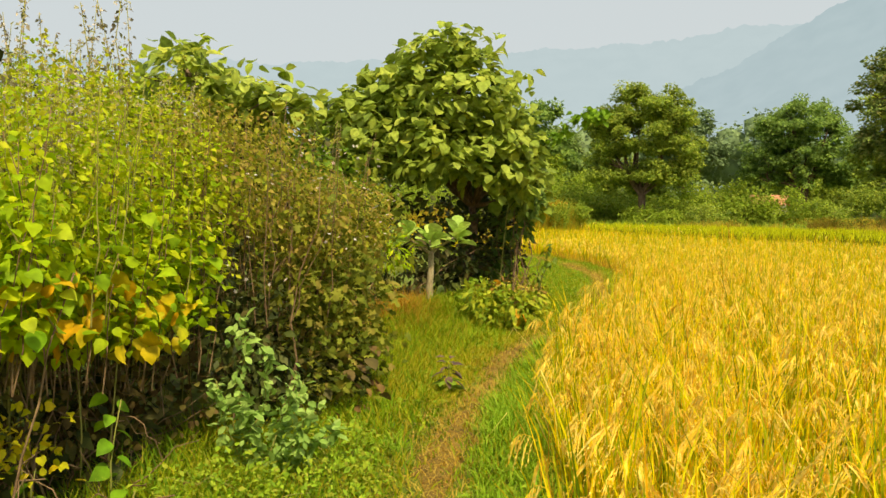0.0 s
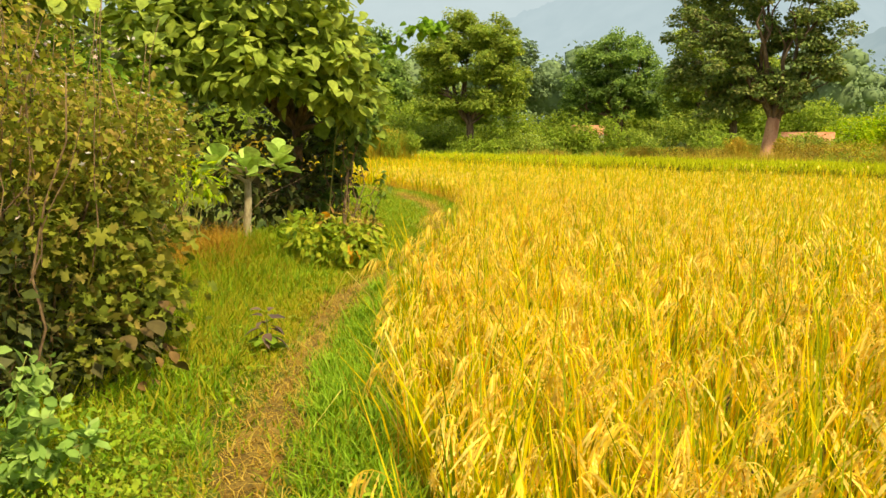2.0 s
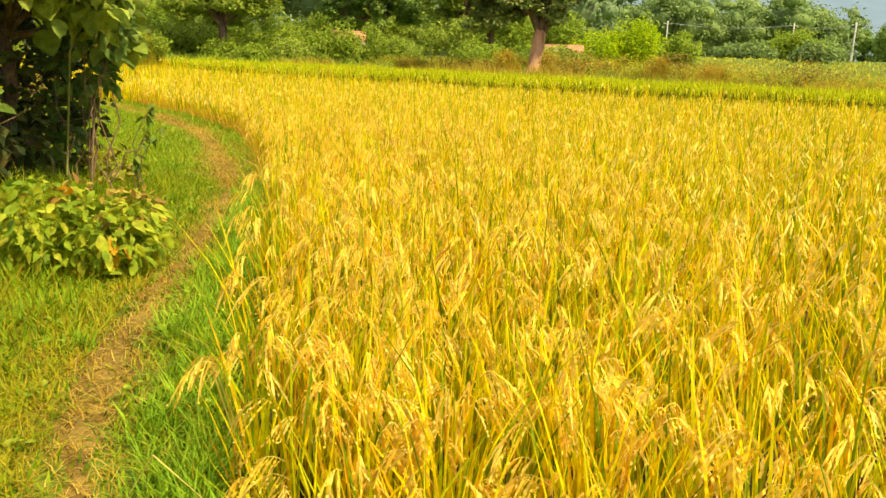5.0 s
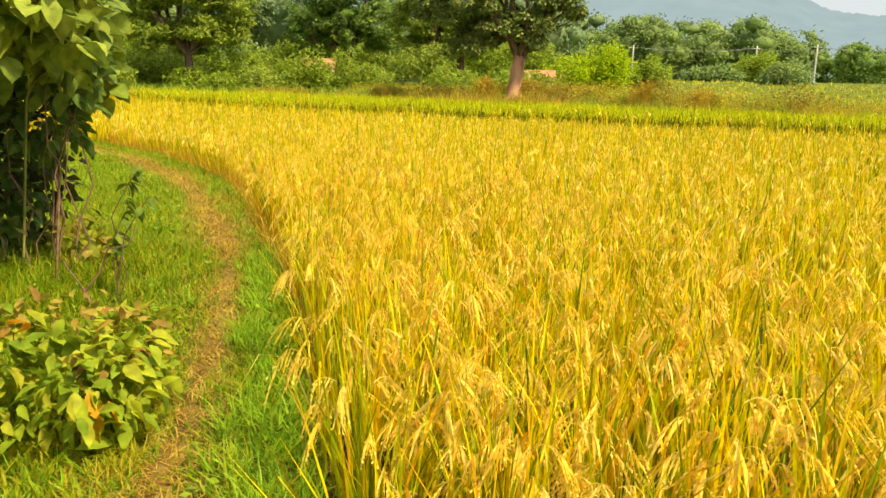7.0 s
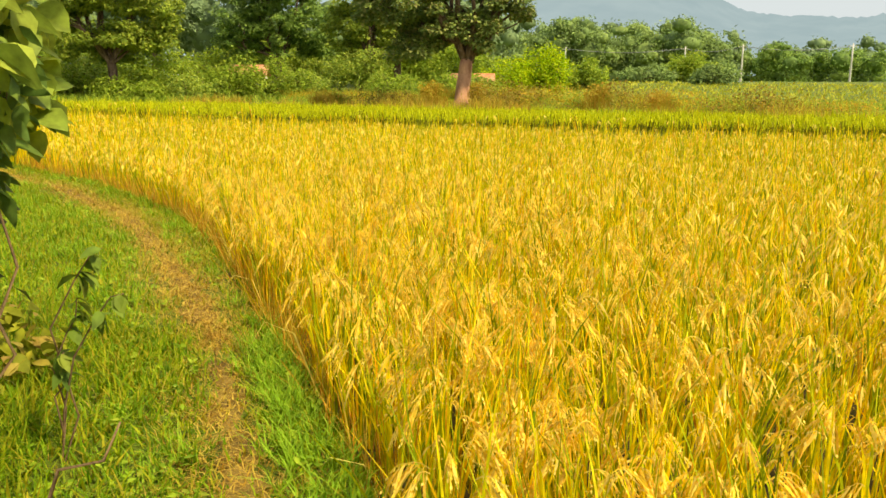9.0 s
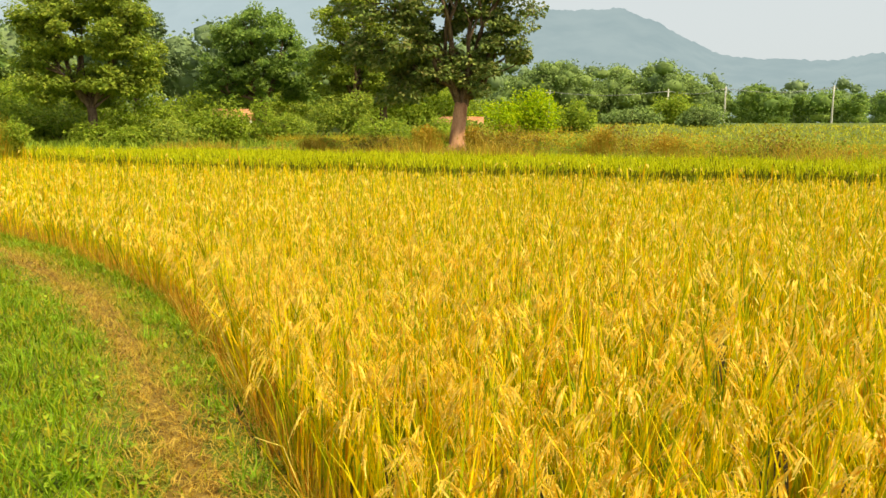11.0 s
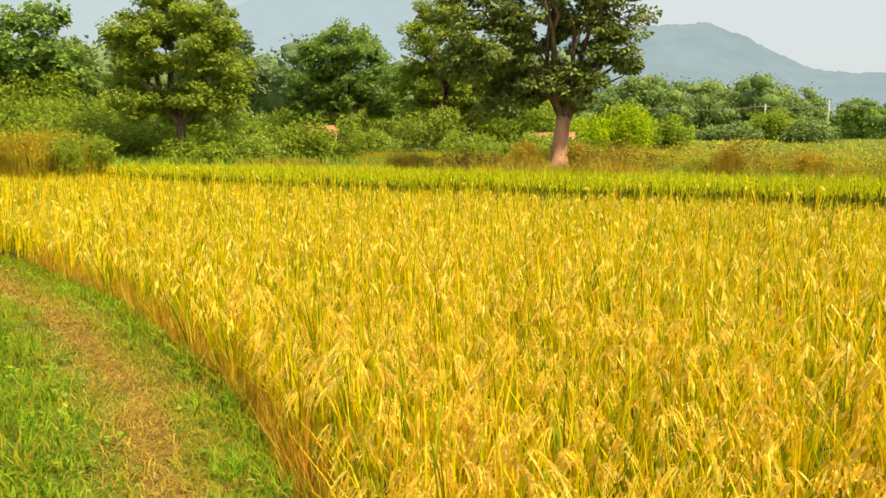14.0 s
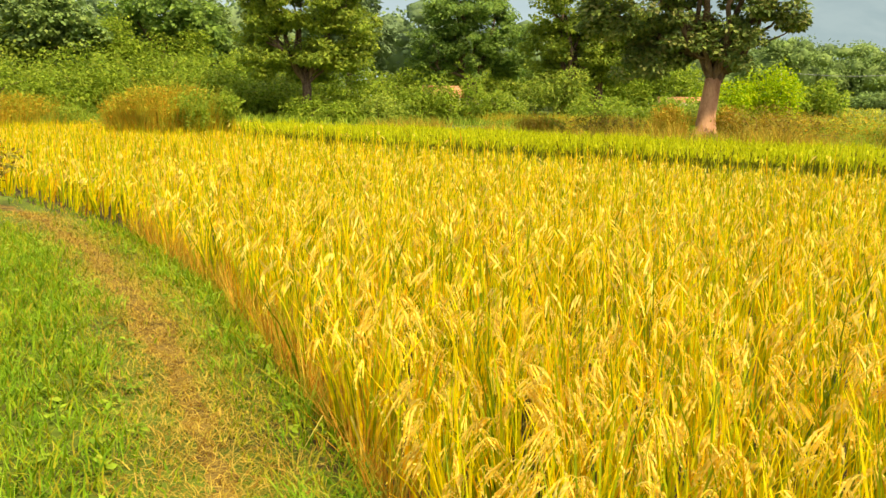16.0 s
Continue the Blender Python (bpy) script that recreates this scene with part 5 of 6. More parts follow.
# seed spikes standing above the hedge
for k in range(58):
    y = rng.uniform(3.5, 5.4) if k < 44 else rng.uniform(4.9, 5.8)
    s_ = rng.uniform(0.52, 0.70) if k < 44 else rng.uniform(0.42, 0.52)
    x = 0.885 - s_ * y
    z1 = (rng.uniform(2.05, 2.6) if k < 44 else rng.uniform(1.9, 2.15)) + 0.14 * (y - 4.2)
    sp = thing("seed_spike", x, y, float(ground_z(x, y)), "tall seed spike with pale flowers rising from the hedge", "weed", "seed spikes")
    tip = np.array((x + rng.normal(0, 0.08), y + rng.normal(0, 0.1), z1))
    line = bow((x, y, 0.0), tip, 8, 0.01, 0.012)
    add_stem(sp, line, 0.005, 0.002, M_STALK, "stalk", 5)
    m = 80
    t = 1 - 0.24 * rng.random(m) ** 0.8
    P = np.stack([np.interp(t, np.linspace(0, 1, 8), line[:, i]) for i in range(3)], 1) + rng.normal(0, 1, (m, 3)) * (0.006 + 0.07 * (1 - t))[:, None] - np.array(sp.location)
    put("seed_head", np_mesh("seed_head", *leaves_on(P, unit(rng.normal(0, 1, (m, 3))), LEAF4, 0.026, 0.3), M_SEED), sp, "stuff")
    P = P[rng.choice(m, 16)] + rng.normal(0, 0.01, (16, 3))
    put("flower_head", np_mesh("flower_head", *leaves_on(P, unit(rng.normal(0, 1, (16, 3))), LEAF4, 0.022, 0.3), M_FLOWER), sp, "stuff", "small pale pink flowers")

# flowering bush with fine olive leaves
olive = leafy_bush("olive_bush", -0.9, 5.1, "olive-brown flowering bush with fine leaves",
                   [(-0.85, 5.5, 1.5, 0.5, 0.7, 0.42), (-0.9, 4.6, 1.58, 0.42, 0.5, 0.36), (-0.6, 6.3, 1.25, 0.5, 0.5, 0.48), (-1.1, 5.1, 1.88, 0.55, 0.7, 0.2), (-0.55, 5.3, 1.3, 0.36, 0.5, 0.3), (-0.32, 5.95, 1.35, 0.30, 0.4, 0.34)],
                   10000, 0.034, OVAL_SMALL, M_OLIVE, 12, M_TWIG, 0.006)
lobes = [(-0.50, 5.15, 0.9, 0.32, 0.45, 0.46), (-0.40, 5.5, 0.78, 0.36, 0.5, 0.48), (-0.28, 5.75, 0.46, 0.27, 0.35, 0.32), (-0.5, 5.9, 1.15, 0.40, 0.5, 0.42), (-0.38, 5.3, 0.34, 0.22, 0.35, 0.22)]
P, U = in_blobs(3300, lobes, 0.5, 0.5)
put("lobed_leaves", np_mesh("lobed_leaves", *leaves_on(P - np.array(olive.location), U, LOBED, 0.062, 0.3, 0.6, 0.3, 0.55), M_LOBED, smooth=True), olive, "stuff", "dark olive lobed leaves")
n = 50
fx, fy = rng.uniform(-1.25, -0.20, n), rng.uniform(4.5, 6.4, n)
shoots(olive, np.stack((fx, fy), 1), np.full(n, 0.7), rng.uniform(1.35, 2.25, n) - 0.2 * (fx + 1.0), 36, 0.036, LANCE, M_OLIVE, M_TWIG, 0.04, 0.25)
for k in range(7):
    bx, by = rng.uniform(-0.75, -0.35), rng.uniform(4.5, 5.7)
    add_stem(olive, bow((bx - 0.1, by, 0.15), (bx + rng.uniform(0.0, 0.28), by + rng.normal(0, 0.2), rng.uniform(1.1, 1.7)), 6, 0.02, 0.03), 0.008, 0.003, M_TWIG, "branch")
leafy_bush("undergrowth", -0.95, 5.3, "leaves darkened for shade and dead stems under the flowering bush", [(-0.55, 5.2, 0.30, 0.28, 0.6, 0.32), (-0.72, 4.7, 0.6, 0.28, 0.4, 0.4), (-0.38, 5.7, 0.25, 0.25, 0.35, 0.25)], 2000, 0.06, LEAF4, M_HOLLOWSHADE, 14, M_TWIG, 0.004)
P, U = in_blobs(170, [(-0.68, 4.95, 1.3, 0.46, 0.65, 0.55), (-0.55, 5.9, 1.45, 0.52, 0.7, 0.45)], 0.95, 0.1)
single_leaves(olive, "flower", P, U[:, [1, 0, 2]] * (1, -1, 1) + rng.normal(0, 0.5, U.shape), rng.uniform(0.022, 0.036, len(P)), BLOSSOM, leaf_mat("flower_single", [(0.78, 0.66, 0.62), (0.85, 0.78, 0.72), (0.66, 0.45, 0.44)], 0.3, single=True), "small pale pink flower")
n = 9
single_leaves(olive, "dead_leaf", cloud((-0.12, 5.4, 0.20), (0.07, 0.25, 0.07), n), np.stack((0.5 * np.ones(n), 0.5 * rng.normal(0, 1, n), -0.5 * np.ones(n)), 1), rng.uniform(0.05, 0.08, n), BROAD, M_DEAD, "curled brown dead leaf")
n = 14
single_leaves(olive, "dull_leaf", cloud((-0.16, 5.4, 0.34), (0.09, 0.26, 0.10), n), np.stack((0.6 * np.ones(n), 0.6 * rng.normal(0, 1, n), -0.25 * np.ones(n)), 1), rng.uniform(0.08, 0.12, n), BROAD, M_DULL, "dull dark low leaf")

# yellow-green shrub between bush and trees
leafy_bush("hedge_shrub", -1.5, 7.4, "bright green hedge shrub with pale flowers", [(-1.1, 7.2, 1.2, 0.5, 0.7, 0.6), (-1.6, 7.6, 1.75, 0.7, 0.8, 0.5), (-0.95, 8.3, 1.25, 0.4, 0.6, 0.5), (-1.6, 8.9, 1.75, 0.7, 0.8, 0.55)],
           5200, 0.06, ROUND, M_HEDGELEAF, 24, M_TWIG, 0.009)
# lance-leaved shrub beside the pale stem
lance = leafy_bush("lance_shrub", -0.75, 9.1, "small shrub with narrow bright green leaves", [(-0.62, 9.3, 0.92, 0.26, 0.3, 0.24)],
                   190, 0.105, LANCE, M_LIME, 14, M_STALK, 0.007)

# ---- broad-leaved small trees ----


def broadleaf(x, y, trunk, blobs, n_join, n_single, leaf, label, front):
    z0 = float(ground_z(x, y)) - 0.05
    root = thing("broadleaf_tree", x, y, z0, label, "tree", "hedge trees")
    o = np.array((x, y, z0))
    B = [(bx - x, by - y, bz - z0, rx, ry, rz) for bx, by, bz, rx, ry, rz in blobs]
    fork = np.array((trunk[0] - x, trunk[1] - y, trunk[2] - z0))
    P, U = in_blobs(n_join + n_single, B, 0.45, 0.32)
    keep = P[:, 0] + x < 1.10 + 0.26 * np.clip((P[:, 1] + y - 11.0) / 1.2, 0, 1)
    P, U = P[keep], U[keep]
    wood = [tube(bow((0, 0, 0), fork, 7, 0.02, 0.03), trunk[3] * np.linspace(1.25, 0.8, 7), 9)]
    put("trunk", np_mesh("trunk", *wood[0], M_BARK, smooth=True), root)
    for b in B:
        L = bow(fork, b[:3], 6, 0.08, 0.05)
        put("limb", np_mesh("limb", *tube(L, trunk[3] * np.linspace(0.6, 0.15, 6), 7), M_BARK, smooth=True), root)
        tw = [tube(bow(L[3], P[k], 5, 0.06, 0.05), trunk[3] * np.linspace(0.2, 0.05, 5), 5) for k in rng.choice(np.where(np.linalg.norm(P - np.array(b[:3]), axis=1) < 1.4 * max(b[3:]))[0], 7)]
        put("twig_mass", np_mesh("twig_mass", *join(tw), M_BARK, smooth=True), root, "stuff")
    order = np.argsort(-(U @ np.asarray(front, float)) + rng.normal(0, 0.25, len(P)))
    near, rest = order[:n_single], order[n_single:]
    put("foliage", np_mesh("foliage", *leaves_on(P[rest], U[rest] * np.array((1, 1, 0.3)), BROAD, leaf, 0.22, 0.7, 0.25, 0.5, 0.35), M_BIGLEAF, smooth=True), root, "stuff")
    near = near[:n_single]
    d = U[near] * (0.8, 0.8, 0.25) + rng.normal(0, 1, (len(near), 3)) * (0.55, 0.3, 0.3) + (0, 0, -0.25)
    single_leaves(root, "leaf", P[near], d, leaf * rng.uniform(0.75, 1.25, len(near)), BROAD, M_BIGLEAF_ONE, world=False)
    return root


broadleaf(0.25, 12.0, (0.2, 11.8, 1.5, 0.065),
                [(-0.10, 11.2, 3.0, 1.10, 0.9, 0.75), (0.45, 11.2, 2.35, 0.80, 0.7, 0.6), (-0.95, 11.0, 2.45, 0.85, 0.8, 0.6), (-0.14, 11.2, 3.68, 0.42, 0.5, 0.32), (0.80, 11.4, 2.1, 0.45, 0.6, 0.5), (-1.55, 11.0, 2.5, 0.55, 0.6, 0.5), (-0.3, 10.6, 2.2, 0.7, 0.5, 0.35), (1.0, 12.1, 1.95, 0.32, 0.4, 0.36), (1.12, 12.3, 1.55, 0.20, 0.25, 0.18), (-0.8, 11.2, 3.1, 0.6, 0.6, 0.4)],
                4300, 300, 0.16, "small tree with large rounded green leaves", (0.15, -0.8, 0.5))
broadleaf(-2.1, 7.2, (-2.1, 7.2, 1.6, 0.08), [(-2.1, 7.0, 2.66, 0.40, 0.5, 0.24), (-1.62, 7.1, 2.48, 0.46, 0.5, 0.2), (-1.25, 7.2, 2.36, 0.34, 0.4, 0.16), (-2.4, 7.2, 2.35, 0.5, 0.5, 0.3)], 620, 150, 0.125, "broad-leaved sapling rising behind the hedge", (0.3, -0.8, 0.5))
# darker fine-leaved growth on the path side of the tree
side = leafy_bush("dark_shrub", 0.75, 11.9, "dark glossy shrub leaning over the grass", [(0.8, 12.1, 1.3, 0.32, 0.4, 0.35), (0.4, 12.3, 0.6, 0.4, 0.5, 0.5), (1.0, 11.8, 1.7, 0.25, 0.4, 0.35)],
                  620, 0.12, LANCEOVAL, M_SHADELEAF, 20, M_TWIG, 0.010)
# arching vine from the crown
vine = thing("climbing_vine", 0.62, 11.8, float(ground_z(0.62, 11.8)), "green climbing vine arching out from the tree", "vine")
vl = np.array([(0.62, 11.8, 0.3), (0.72, 11.7, 1.4), (1.12, 11.5, 2.2), (1.42, 11.5, 2.55), (1.65, 11.5, 2.78), (1.9, 11.5, 2.85), (2.1, 11.5, 2.74)])
add_stem(vine, vl, 0.010, 0.003, M_STALK)
n = 90
t = rng.uniform(0.45, 1, n)
P = np.stack([np.interp(t, np.linspace(0, 1, 7), vl[:, i]) for i in range(3)], 1) + rng.normal(0, 0.05, (n, 3))
single_leaves(vine, "leaf", P, rng.normal(0, 0.6, (n, 3)) + (0, -0.3, -0.4), rng.uniform(0.07, 0.12, n), HEART, leaf_mat("vine_single", [(0.16, 0.30, 0.02), (0.26, 0.42, 0.025)], 0.4, single=True))

# ---- plants on the bund ----
# pale-stemmed milkweed
mz = float(ground_z(-0.2, 9.9))
milk = thing("milkweed", -0.2, 9.9, mz, "young milkweed with pale bare stem and thick leaves", "plant")
add_stem(milk, [(-0.2, 9.9, mz - 0.03), (-0.205, 9.9, 0.45), (-0.19, 9.9, 0.7), (-0.19, 9.9, 0.92)], 0.048, 0.036, M_BARK_PALE, "stem", 10)
for cx, cy, cz, tilt in ((-0.20, 9.85, 1.05, 0.0), (0.14, 9.85, 1.12, 0.35), (-0.52, 9.9, 1.08, -0.35)):
    add_stem(milk, bow((-0.19, 9.9, 0.88), (cx, cy, cz), 5, 0.04, 0.02), 0.022, 0.012, M_BARK_PALE, "branch", 7)
    n = 12
    a = np.arange(n) * 2.4 + rng.random()
    up = np.linspace(0.15, 1.5, n)
    d = np.stack((np.cos(a) * 0.8 + tilt, np.sin(a) * 0.8 - 0.2, up), 1)
    P = np.array((cx, cy, cz)) + np.stack((0.02 * np.cos(a), 0.02 * np.sin(a), np.linspace(-0.10, 0.06, n)), 1)
    single_leaves(milk, "leaf", P, d, rng.uniform(0.17, 0.24, n), PADDLE, M_MILK, "thick pale green leaf")

# leafy weed with rusty and orange leaves
rust = leafy_bush("rusty_weed", 0.75, 9.25, "leafy weed with rusty and orange leaves", [(0.50, 9.3, 0.36, 0.34, 0.36, 0.26), (0.90, 9.1, 0.30, 0.30, 0.3, 0.22), (1.05, 9.35, 0.34, 0.22, 0.3, 0.18)], 900, 0.078, LANCEOVAL, M_WEED, 14, M_STALK, 0.006, 0.2)
P, U = in_blobs(130, [(1.0, 9.3, 0.44, 0.28, 0.3, 0.14), (0.7, 9.35, 0.52, 0.25, 0.2, 0.12)], 0.3)
put("rusty_foliage", np_mesh("rusty_foliage", *leaves_on(P - np.array(rust.location), U, LANCEOVAL, 0.062), M_RUST, smooth=True), rust, "stuff", "rusty brown dry foliage")
n = 26
single_leaves(rust, "leaf", np.stack((rng.uniform(0.3, 1.15, n), rng.uniform(8.85, 9.2, n), rng.uniform(0.12, 0.6, n)), 1), np.stack((rng.normal(0, 0.5, n), -0.6 * np.ones(n), rng.normal(-0.1, 0.4, n)), 1), rng.uniform(0.07, 0.11, n), LANCEOVAL, leaf_mat("weed_single", [(0.22, 0.30, 0.02), (0.38, 0.44, 0.03), (0.50, 0.48, 0.04)], 0.4, single=True))
single_leaves(rust, "orange_leaf", [(0.88, 8.95, 0.32), (0.95, 8.93, 0.28), (0.62, 9.0, 0.62), (0.70, 8.98, 0.6), (0.90, 8.94, 0.24)], [(0.2, -0.5, -0.6), (0.4, -0.4, -0.6), (0.5, -0.4, 0.2), (-0.3, -0.5, 0.2), (0, -0.4, -0.7)], 0.11, OVAL, leaf_mat("orange_single", [(0.72, 0.30, 0.015), (0.78, 0.42, 0.02)], 0.4, single=True), "orange dying leaf")
branch = thing("bare_branch", 0.85, 9.75, float(ground_z(0.85, 9.75)), "bare dry forked branch sticking up", "branch")
add_stem(branch, bow((0.85, 9.75, 0.0), (0.92, 9.7, 0.56), 6, 0.02, 0.04), 0.010, 0.006, M_TWIG, "stem")
for e in ((1.16, 9.6, 0.86), (0.84, 9.7, 0.70)):
    add_stem(branch, bow((0.92, 9.7, 0.54), e, 5, 0.08, 0.05), 0.006, 0.0025, M_TWIG, "twig")

# drooping sprig at the bend
sprig = thing("sprig", 1.16, 11.3, float(ground_z(1.16, 11.3)), "drooping sprig with dark leaves at the path bend", "plant")
M_SPRIG = leaf_mat("sprig_single", [(0.10, 0.17, 0.025), (0.18, 0.26, 0.03), (0.26, 0.30, 0.04)], 0.35, single=True)
for e in ((1.36, 11.1, 0.98), (1.26, 11.15, 0.78), (1.42, 11.05, 0.80), (1.20, 11.2, 0.55)):
    L = bow((1.16, 11.3, 0.0), e, 6, 0.22, 0.03)
    add_stem(sprig, L, 0.005, 0.002, M_TWIG)
    n = 12
    t = rng.uniform(0.62, 1.0, n)
    P = np.stack([np.interp(t, np.linspace(0, 1, 6), L[:, i]) for i in range(3)], 1)
    single_leaves(sprig, "leaf", P, rng.normal(0, 0.6, (n, 3)) + (0.3, -0.2, -0.5), rng.uniform(0.06, 0.10, n), LANCEOVAL, M_SPRIG)
leafy_bush("low_weed", 1.05, 12.3, "low dark weed in the bund grass", [(1.0, 12.3, 0.25, 0.3, 0.4, 0.25)], 260, 0.09, OVAL, M_OLIVE, 8, M_STALK, 0.005)

# purple-leaved seedling
pz = float(ground_z(0.38, 6.0))
purple = thing("purple_seedling", 0.38, 6.0, pz, "small seedling with drooping purple leaves", "plant")
add_stem(purple, [(0.38, 6.0, pz - 0.02), (0.385, 6.0, 0.1), (0.38, 5.99, 0.24)], 0.006, 0.004, M_STALK)
a = np.arange(13) * 2.4
single_leaves(purple, "purple_leaf", np.stack((0.38 + 0.03 * np.cos(a), 6.0 + 0.03 * np.sin(a), np.linspace(0.12, 0.29, 13)), 1), np.stack((np.cos(a), np.sin(a), np.linspace(-0.25, 0.6, 13)), 1), np.linspace(0.13, 0.07, 13), LANCEOVAL, M_PURPLE, "dark purple leaf")
a = np.arange(8) * 0.8 + 0.3
single_leaves(purple, "green_leaf", np.stack((0.38 + 0.02 * np.cos(a), 5.98 + 0.02 * np.sin(a), 0.06 + 0.01 * np.arange(8)), 1), np.stack((np.cos(a), np.sin(a), 0.1 * np.ones(8)), 1), 0.12, OVAL, leaf_mat("seedling_single", [(0.22, 0.36, 0.03), (0.32, 0.44, 0.04)], 0.4, single=True))

# blue-green weed with small paired leaves
bz = float(ground_z(-0.45, 3.95))
blue = thing("bluegreen_weed", -0.45, 3.95, bz, "blue-green weed with small rounded leaves", "plant")
for e in ((-0.52, 3.95, 0.84), (-0.36, 3.9, 0.70), (-0.22, 3.95, 0.56), (-0.62, 3.9, 0.52), (-0.08, 3.8, 0.40), (-0.45, 3.75, 0.48), (-0.25, 4.2, 0.46), (0.0, 3.9, 0.30)):
    L = bow((-0.45 + 0.3 * (e[0] + 0.45), 3.95, 0.0), e, 7, 0.06, 0.03)
    add_stem(blue, L, 0.005, 0.002, M_STALK)
    n = 95
    t = 0.15 + 0.85 * rng.random(n)
    P = np.stack([np.interp(t, np.linspace(0, 1, 7), L[:, i]) for i in range(3)], 1) + rng.normal(0, 0.02, (n, 3))
    put("foliage", np_mesh("foliage", *leaves_on(P - np.array(blue.location), unit(rng.normal(0, 1, (n, 3))), OVAL, 0.052, 0.25, 0.8, 0.0, 0.3), M_BLUEGREEN, smooth=True), blue, "stuff")
leafy_bush("ground_herb", -0.1, 4.15, "low light green herb spreading beside the path", [(-0.12, 4.2, 0.10, 0.34, 0.4, 0.13), (0.05, 3.75, 0.08, 0.24, 0.35, 0.11), (-0.4, 3.4, 0.12, 0.35, 0.4, 0.14)], 3000, 0.028, LEAF4, M_HERB, 12, M_STALK, 0.003, 0.0)
# heart-leaved seedlings and fallen leaves at the hedge foot
for x, y, h, n in ((-0.88, 3.35, 0.55, 11), (-1.05, 3.0, 0.35, 8), (-0.72, 3.15, 0.22, 6)):
    p = thing("heart_leaf_seedling", x, y, float(ground_z(x, y)), "seedling with heart-shaped green leaves", "plant", "seedlings")
    L = bow((x, y, 0.0), (x + 0.06, y - 0.03, h), 5, 0.02, 0.03)
    add_stem(p, L, 0.005, 0.003, M_STALK)
    a = np.arange(n) * 2.2
    single_leaves(p, "leaf", np.stack((x + 0.03 * np.cos(a), y + 0.03 * np.sin(a), np.linspace(0.3 * h, h, n)), 1), np.stack((np.cos(a), np.sin(a) - 0.2, -0.35 * np.ones(n)), 1), rng.uniform(0.06, 0.085, n), HEART, leaf_mat("seedling_heart", [(0.16, 0.34, 0.015), (0.30, 0.46, 0.02)], 0.4, single=True))
ymound = thing("yellow_weed", -1.02, 2.95, float(ground_z(-1.02, 2.95)), "low weed with bright yellow leaves", "plant")
n = 110
single_leaves(ymound, "leaf", cloud((-1.03, 2.92, 0.44), (0.08, 0.11, 0.10), n), rng.normal(0, 0.6, (n, 3)) + (0.3, -0.3, 0.0), rng.uniform(0.025, 0.042, n), RAGGED, leaf_mat("lemon_leaf", [(0.52, 0.50, 0.015), (0.66, 0.56, 0.015), (0.70, 0.50, 0.015)], 0.4, single=True), flat=0.7)
add_stem(ymound, [(-1.02, 2.95, 0), (-1.03, 2.95, 0.25), (-1.03, 2.93, 0.45)], 0.006, 0.003, M_STALK)
for k in range(26):
    x, y = rng.uniform(-1.3, -0.1), rng.uniform(2.6, 6.2)
    x = min(x, path_x(y) - 0.45)
    lf = put("fallen_leaf", np_mesh("fallen_leaf", *BROAD, M_DEAD, smooth=True))
    tagged(lf, "dry brown fallen leaf on the grass", "leaf", "fallen leaves")
    m = Matrix(frames_along(np.array([[rng.normal(), rng.normal(), 0.15]]), rng.normal(0, 0.3), rng.uniform(0.06, 0.1))[0].tolist()).to_4x4()
    m.translation = (x, y, float(ground_z(x, y)) + 0.035)
    lf.matrix_basis = m
# fallen sticks under the bush
for k in range(16):
    x, y = rng.uniform(-1.5, -0.7), rng.uniform(2.4, 4.2)
    z = float(ground_z(x, y))
    st = thing("stick", x, y, z, "thin dry stick lying under the hedge", "stick", "fallen sticks")
    a = rng.uniform(0, 6.28)
    add_stem(st, bow((x, y, z + 0.01), (x + 0.35 * math.cos(a), y + 0.35 * math.sin(a), z + rng.uniform(0.02, 0.3)), 6, 0.05, 0.05), 0.006, 0.003, M_TWIG, "stick", 5)

# dry twiggy weed beyond the bend
tw = thing("twiggy_weed", -0.35, 28.0, float(ground_z(-0.35, 28.0)), "dry brown twiggy weed at the rice edge", "plant")
for k in range(18):
    e = np.array((-0.35, 28.0, 0.0)) + (rng.normal(0.2, 0.42), rng.normal(0, 0.4), rng.uniform(0.4, 0.95))
    add_stem(tw, bow((-0.35, 28.0, 0.0), e, 5, 0.06, 0.05), 0.008, 0.003, M_TWIG, "twig", 5)
P, U = in_blobs(520, [(0.2, 0, 0.72, 0.6, 0.5, 0.26), (0.0, 0, 0.4, 0.5, 0.4, 0.25)], 0.3)
put("foliage", np_mesh("foliage", *leaves_on(P, U, OVAL_SMALL, 0.075), M_HEDGE), tw, "stuff")

# straws fallen from the rice across the verge
for k in range(34):
    y = rng.uniform(2.6, 21)
    x = float(edge_x(y)) + 0.12
    z = float(ground_z(x, y))
    L = rng.uniform(0.3, 0.6)
    a = rng.normal(math.pi, 0.7)
    z1 = rng.uniform(0.05, 0.5)
    Pw = np.array([(x, y, z + 0.02), (x + 0.35 * L * math.cos(a), y + 0.35 * L * math.sin(a), z + 0.25 + 0.6 * z1), (x + 0.7 * L * math.cos(a), y + 0.7 * L * math.sin(a), z + 0.2 + z1), (x + L * math.cos(a), y + L * math.sin(a), z + 0.12 + 0.7 * z1)])
    V, F = ribbon(Pw, np.array((0.008, 0.011, 0.008, 0.002)), (0, 0.3, 1.0))
    tagged(put("leaning_straw", np_mesh("leaning_straw", V, F, (M_RICE_LEAF, M_GRAIN)[k % 2])), "yellow rice straw leaning out over the bund", "straw", "leaning straws")

# ---- village and poles ----


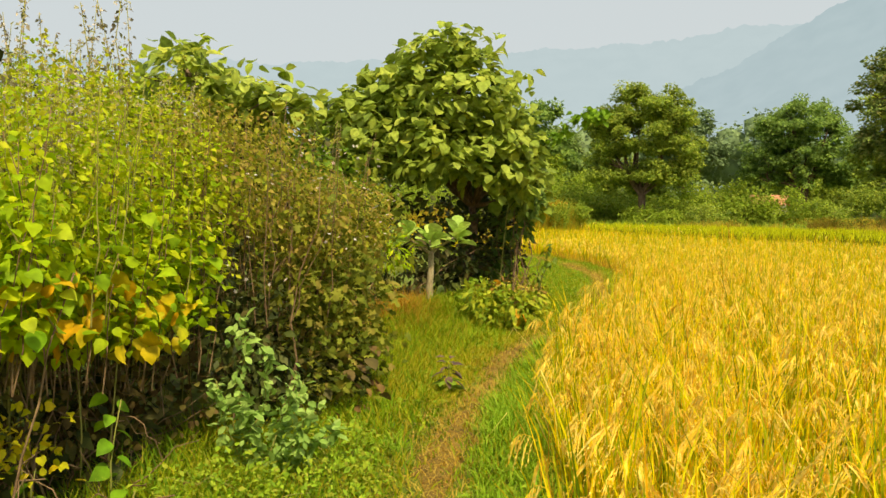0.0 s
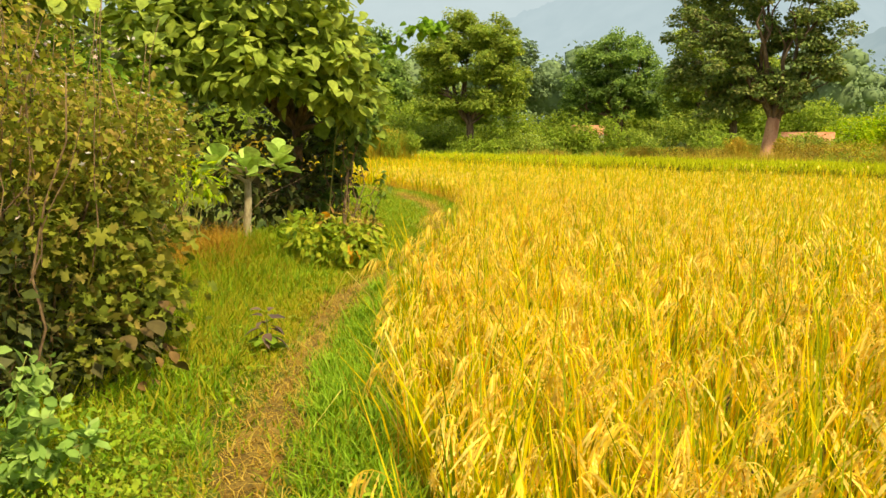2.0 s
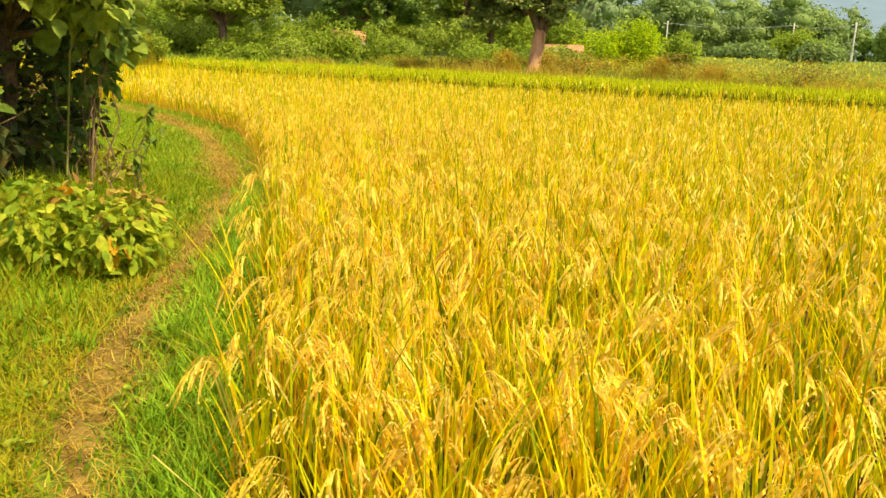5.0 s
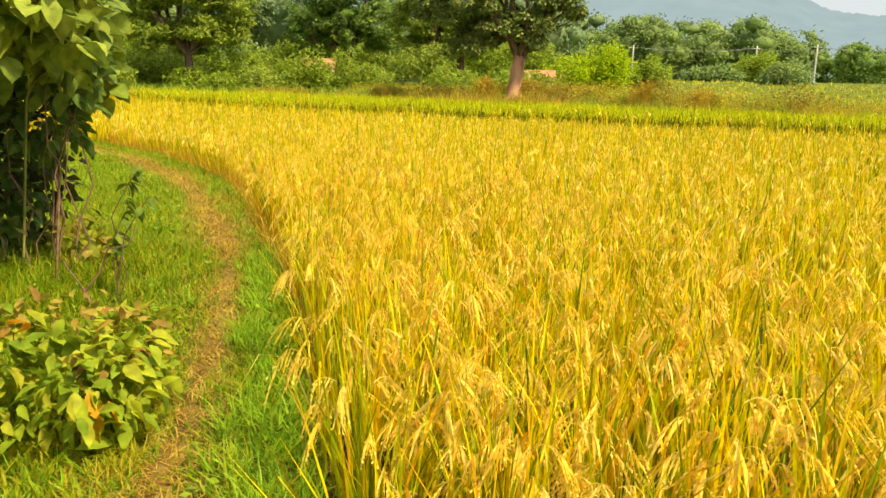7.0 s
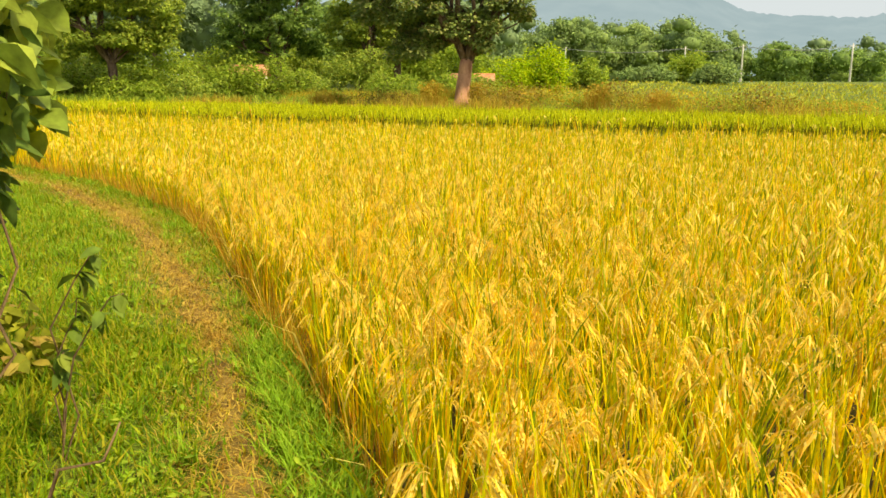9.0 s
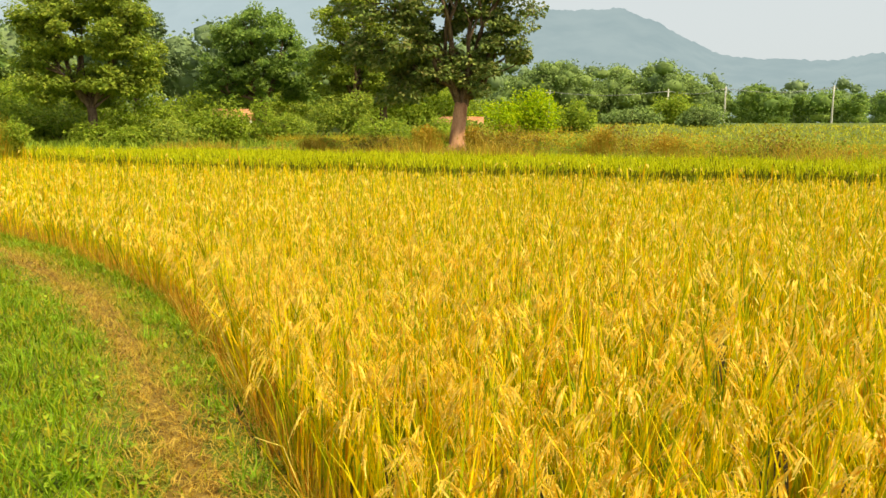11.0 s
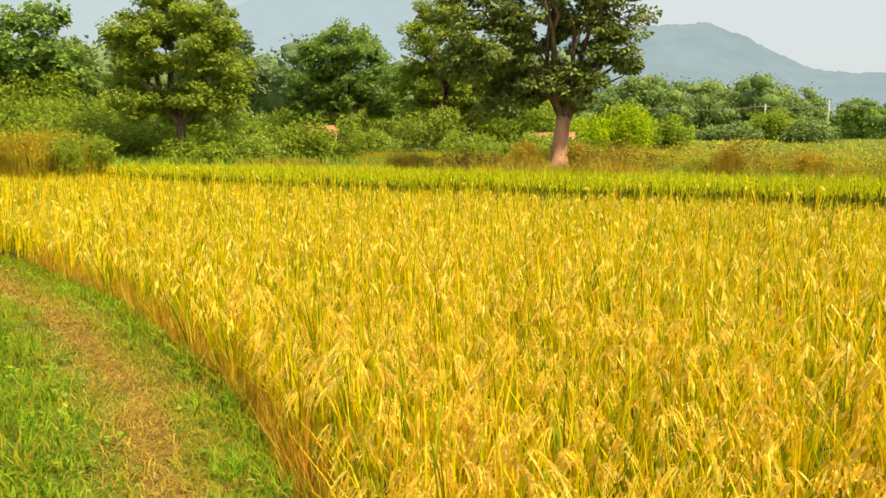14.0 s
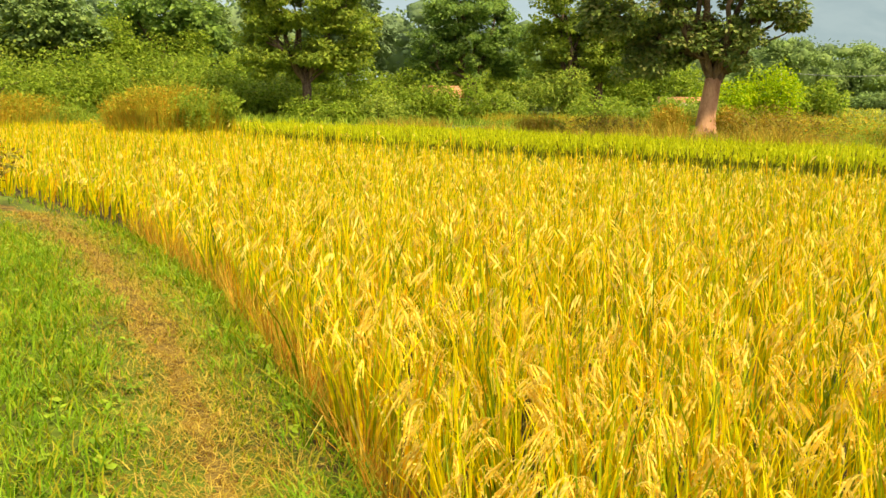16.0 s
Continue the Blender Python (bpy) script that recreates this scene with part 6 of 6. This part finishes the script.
def house(x, y, w, d, wall_h, ridge_h, turn, label):
    z0 = float(land(x, y)) - 0.1
    root = thing("house", x, y, z0, label, "house", "village houses")
    root.rotation_euler[2] = radians(turn)
    t = 0.25

    def block(name, x0, x1, y0, y1, zz0, zz1, mat):
        bm = bmesh.new()
        bmesh.ops.create_cube(bm, size=1, matrix=Matrix.Translation(((x0 + x1) / 2, (y0 + y1) / 2, (zz0 + zz1) / 2)) @ Matrix.Diagonal((x1 - x0, y1 - y0, zz1 - zz0, 1)))
        me = bpy.data.meshes.new(name)
        bm.to_mesh(me)
        bm.free()
        me.materials.append(mat)
        return put(name, me, root)

    hw, hd = w / 2, d / 2
    for x0, x1 in ((-hw, -0.6), (0.6, hw)):
        block("wall", x0, x1, -hd, -hd + t, 0, wall_h, M_WALL)
    block("lintel", -0.6, 0.6, -hd, -hd + t, 2.0, wall_h, M_WALL)
    block("wall", -hw, hw, hd - t, hd, 0, wall_h, M_WALL)
    block("wall", -hw, -hw + t, -hd + t, hd - t, 0, wall_h, M_WALL)
    block("wall", hw - t, hw, -hd + t, hd - t, 0, wall_h, M_WALL)
    block("door", -0.58, 0.58, -hd + 0.08, -hd + 0.14, 0, 1.98, M_DARKWOOD)
    for sgn in (-1, 1):
        rows = 9
        slope = put("roof", np_mesh("roof", np.array([(-hw - 0.35, sgn * (hd + 0.45), wall_h - 0.3), (hw + 0.35, sgn * (hd + 0.45), wall_h - 0.3), (hw + 0.35, 0, ridge_h - 0.06), (-hw - 0.35, 0, ridge_h - 0.06)]), np.array([(0, 1, 2), (0, 2, 3)]), M_ROOF), root)
        for i in range(rows):
            s0, s1 = i / rows, (i + 1) / rows + 0.02
            y0, y1 = sgn * (hd + 0.5) * (1 - s0), sgn * (hd + 0.5) * (1 - s1)
            q0, q1 = wall_h - 0.25 + (ridge_h - wall_h + 0.25) * s0, wall_h - 0.25 + (ridge_h - wall_h + 0.25) * s1
            V = np.array([(-hw - 0.4, y0, q0 + 0.09), (hw + 0.4, y0, q0 + 0.09), (hw + 0.4, y1, q1 + 0.04), (-hw - 0.4, y1, q1 + 0.04), (-hw - 0.4, y0, q0), (hw + 0.4, y0, q0), (hw + 0.4, y1, q1), (-hw - 0.4, y1, q1)])
            F = [(0, 1, 2), (0, 2, 3), (7, 6, 5), (7, 5, 4), (0, 4, 5), (0, 5, 1), (1, 5, 6), (1, 6, 2), (2, 6, 7), (2, 7, 3), (3, 7, 4), (3, 4, 0)]
            put("tile_course", np_mesh("tile_course", V, F, M_ROOF), slope)


for az, dist, w, d, wh, rh, turn, lab in ((18.4, 92, 3.6, 3.4, 2.0, 2.9, -25, "whitewashed house with clay tile roof among trees"), (34.4, 84, 4.4, 4, 1.7, 2.5, -34, "low house with orange clay tile roof")):
    hx, hy = at_view(az, dist)
    house(hx, hy, w, d, wh, rh, turn, lab)

pole_tops = []
for x, y, h in ((132, 111.5, 7.0), (130, 124.0, 7.0), (146, 98, 7.0), (112, 140, 7.0)):
    z0 = float(land(x, y))
    p = thing("power_pole", x, y, z0 - 0.2, "slim concrete power pole in the far field", "pole", "power poles")
    add_stem(p, [(x, y, z0 - 0.2), (x + 0.05, y, z0 + h * 0.5), (x + 0.12, y, z0 + h)], 0.2, 0.13, M_CONCRETE, "shaft", 8)
    add_stem(p, [(x - 0.7, y + 0.4, z0 + h - 0.5), (x + 0.8, y - 0.4, z0 + h - 0.5)], 0.06, 0.06, M_CONCRETE, "crossarm", 5)
    pole_tops.append((x, y, z0 + h - 0.4))
for a_, b_ in ((2, 0), (0, 1), (1, 3)):
    A_, B_ = np.array(pole_tops[a_]), np.array(pole_tops[b_])
    for off in (-0.6, 0.6):
        L = A_ + (B_ - A_) * np.linspace(0, 1, 9)[:, None]
        L[:, 2] -= 0.8 * np.sin(np.linspace(0, math.pi, 9))
        L[:, 0] += off
        tagged(put("power_line", np_mesh("power_line", *tube(L, 0.03, 4), M_WIRE)), "thin overhead wire between the poles", "wire", "power lines")
mx_, my_ = at_view(25.9, 125)
mast = thing("mast", mx_, my_, float(land(mx_, my_)) - 0.2, "thin radio mast above the treetops", "mast")
mz_ = float(land(mx_, my_))
add_stem(mast, [(mx_, my_, mz_), (mx_, my_, mz_ + 14), (mx_, my_, mz_ + 28)], 0.16, 0.08, M_WIRE, "shaft", 6)
add_stem(mast, [(mx_ - 0.6, my_, mz_ + 23.5), (mx_ + 0.6, my_, mz_ + 23.2)], 0.08, 0.08, M_WIRE, "crossarm", 4)
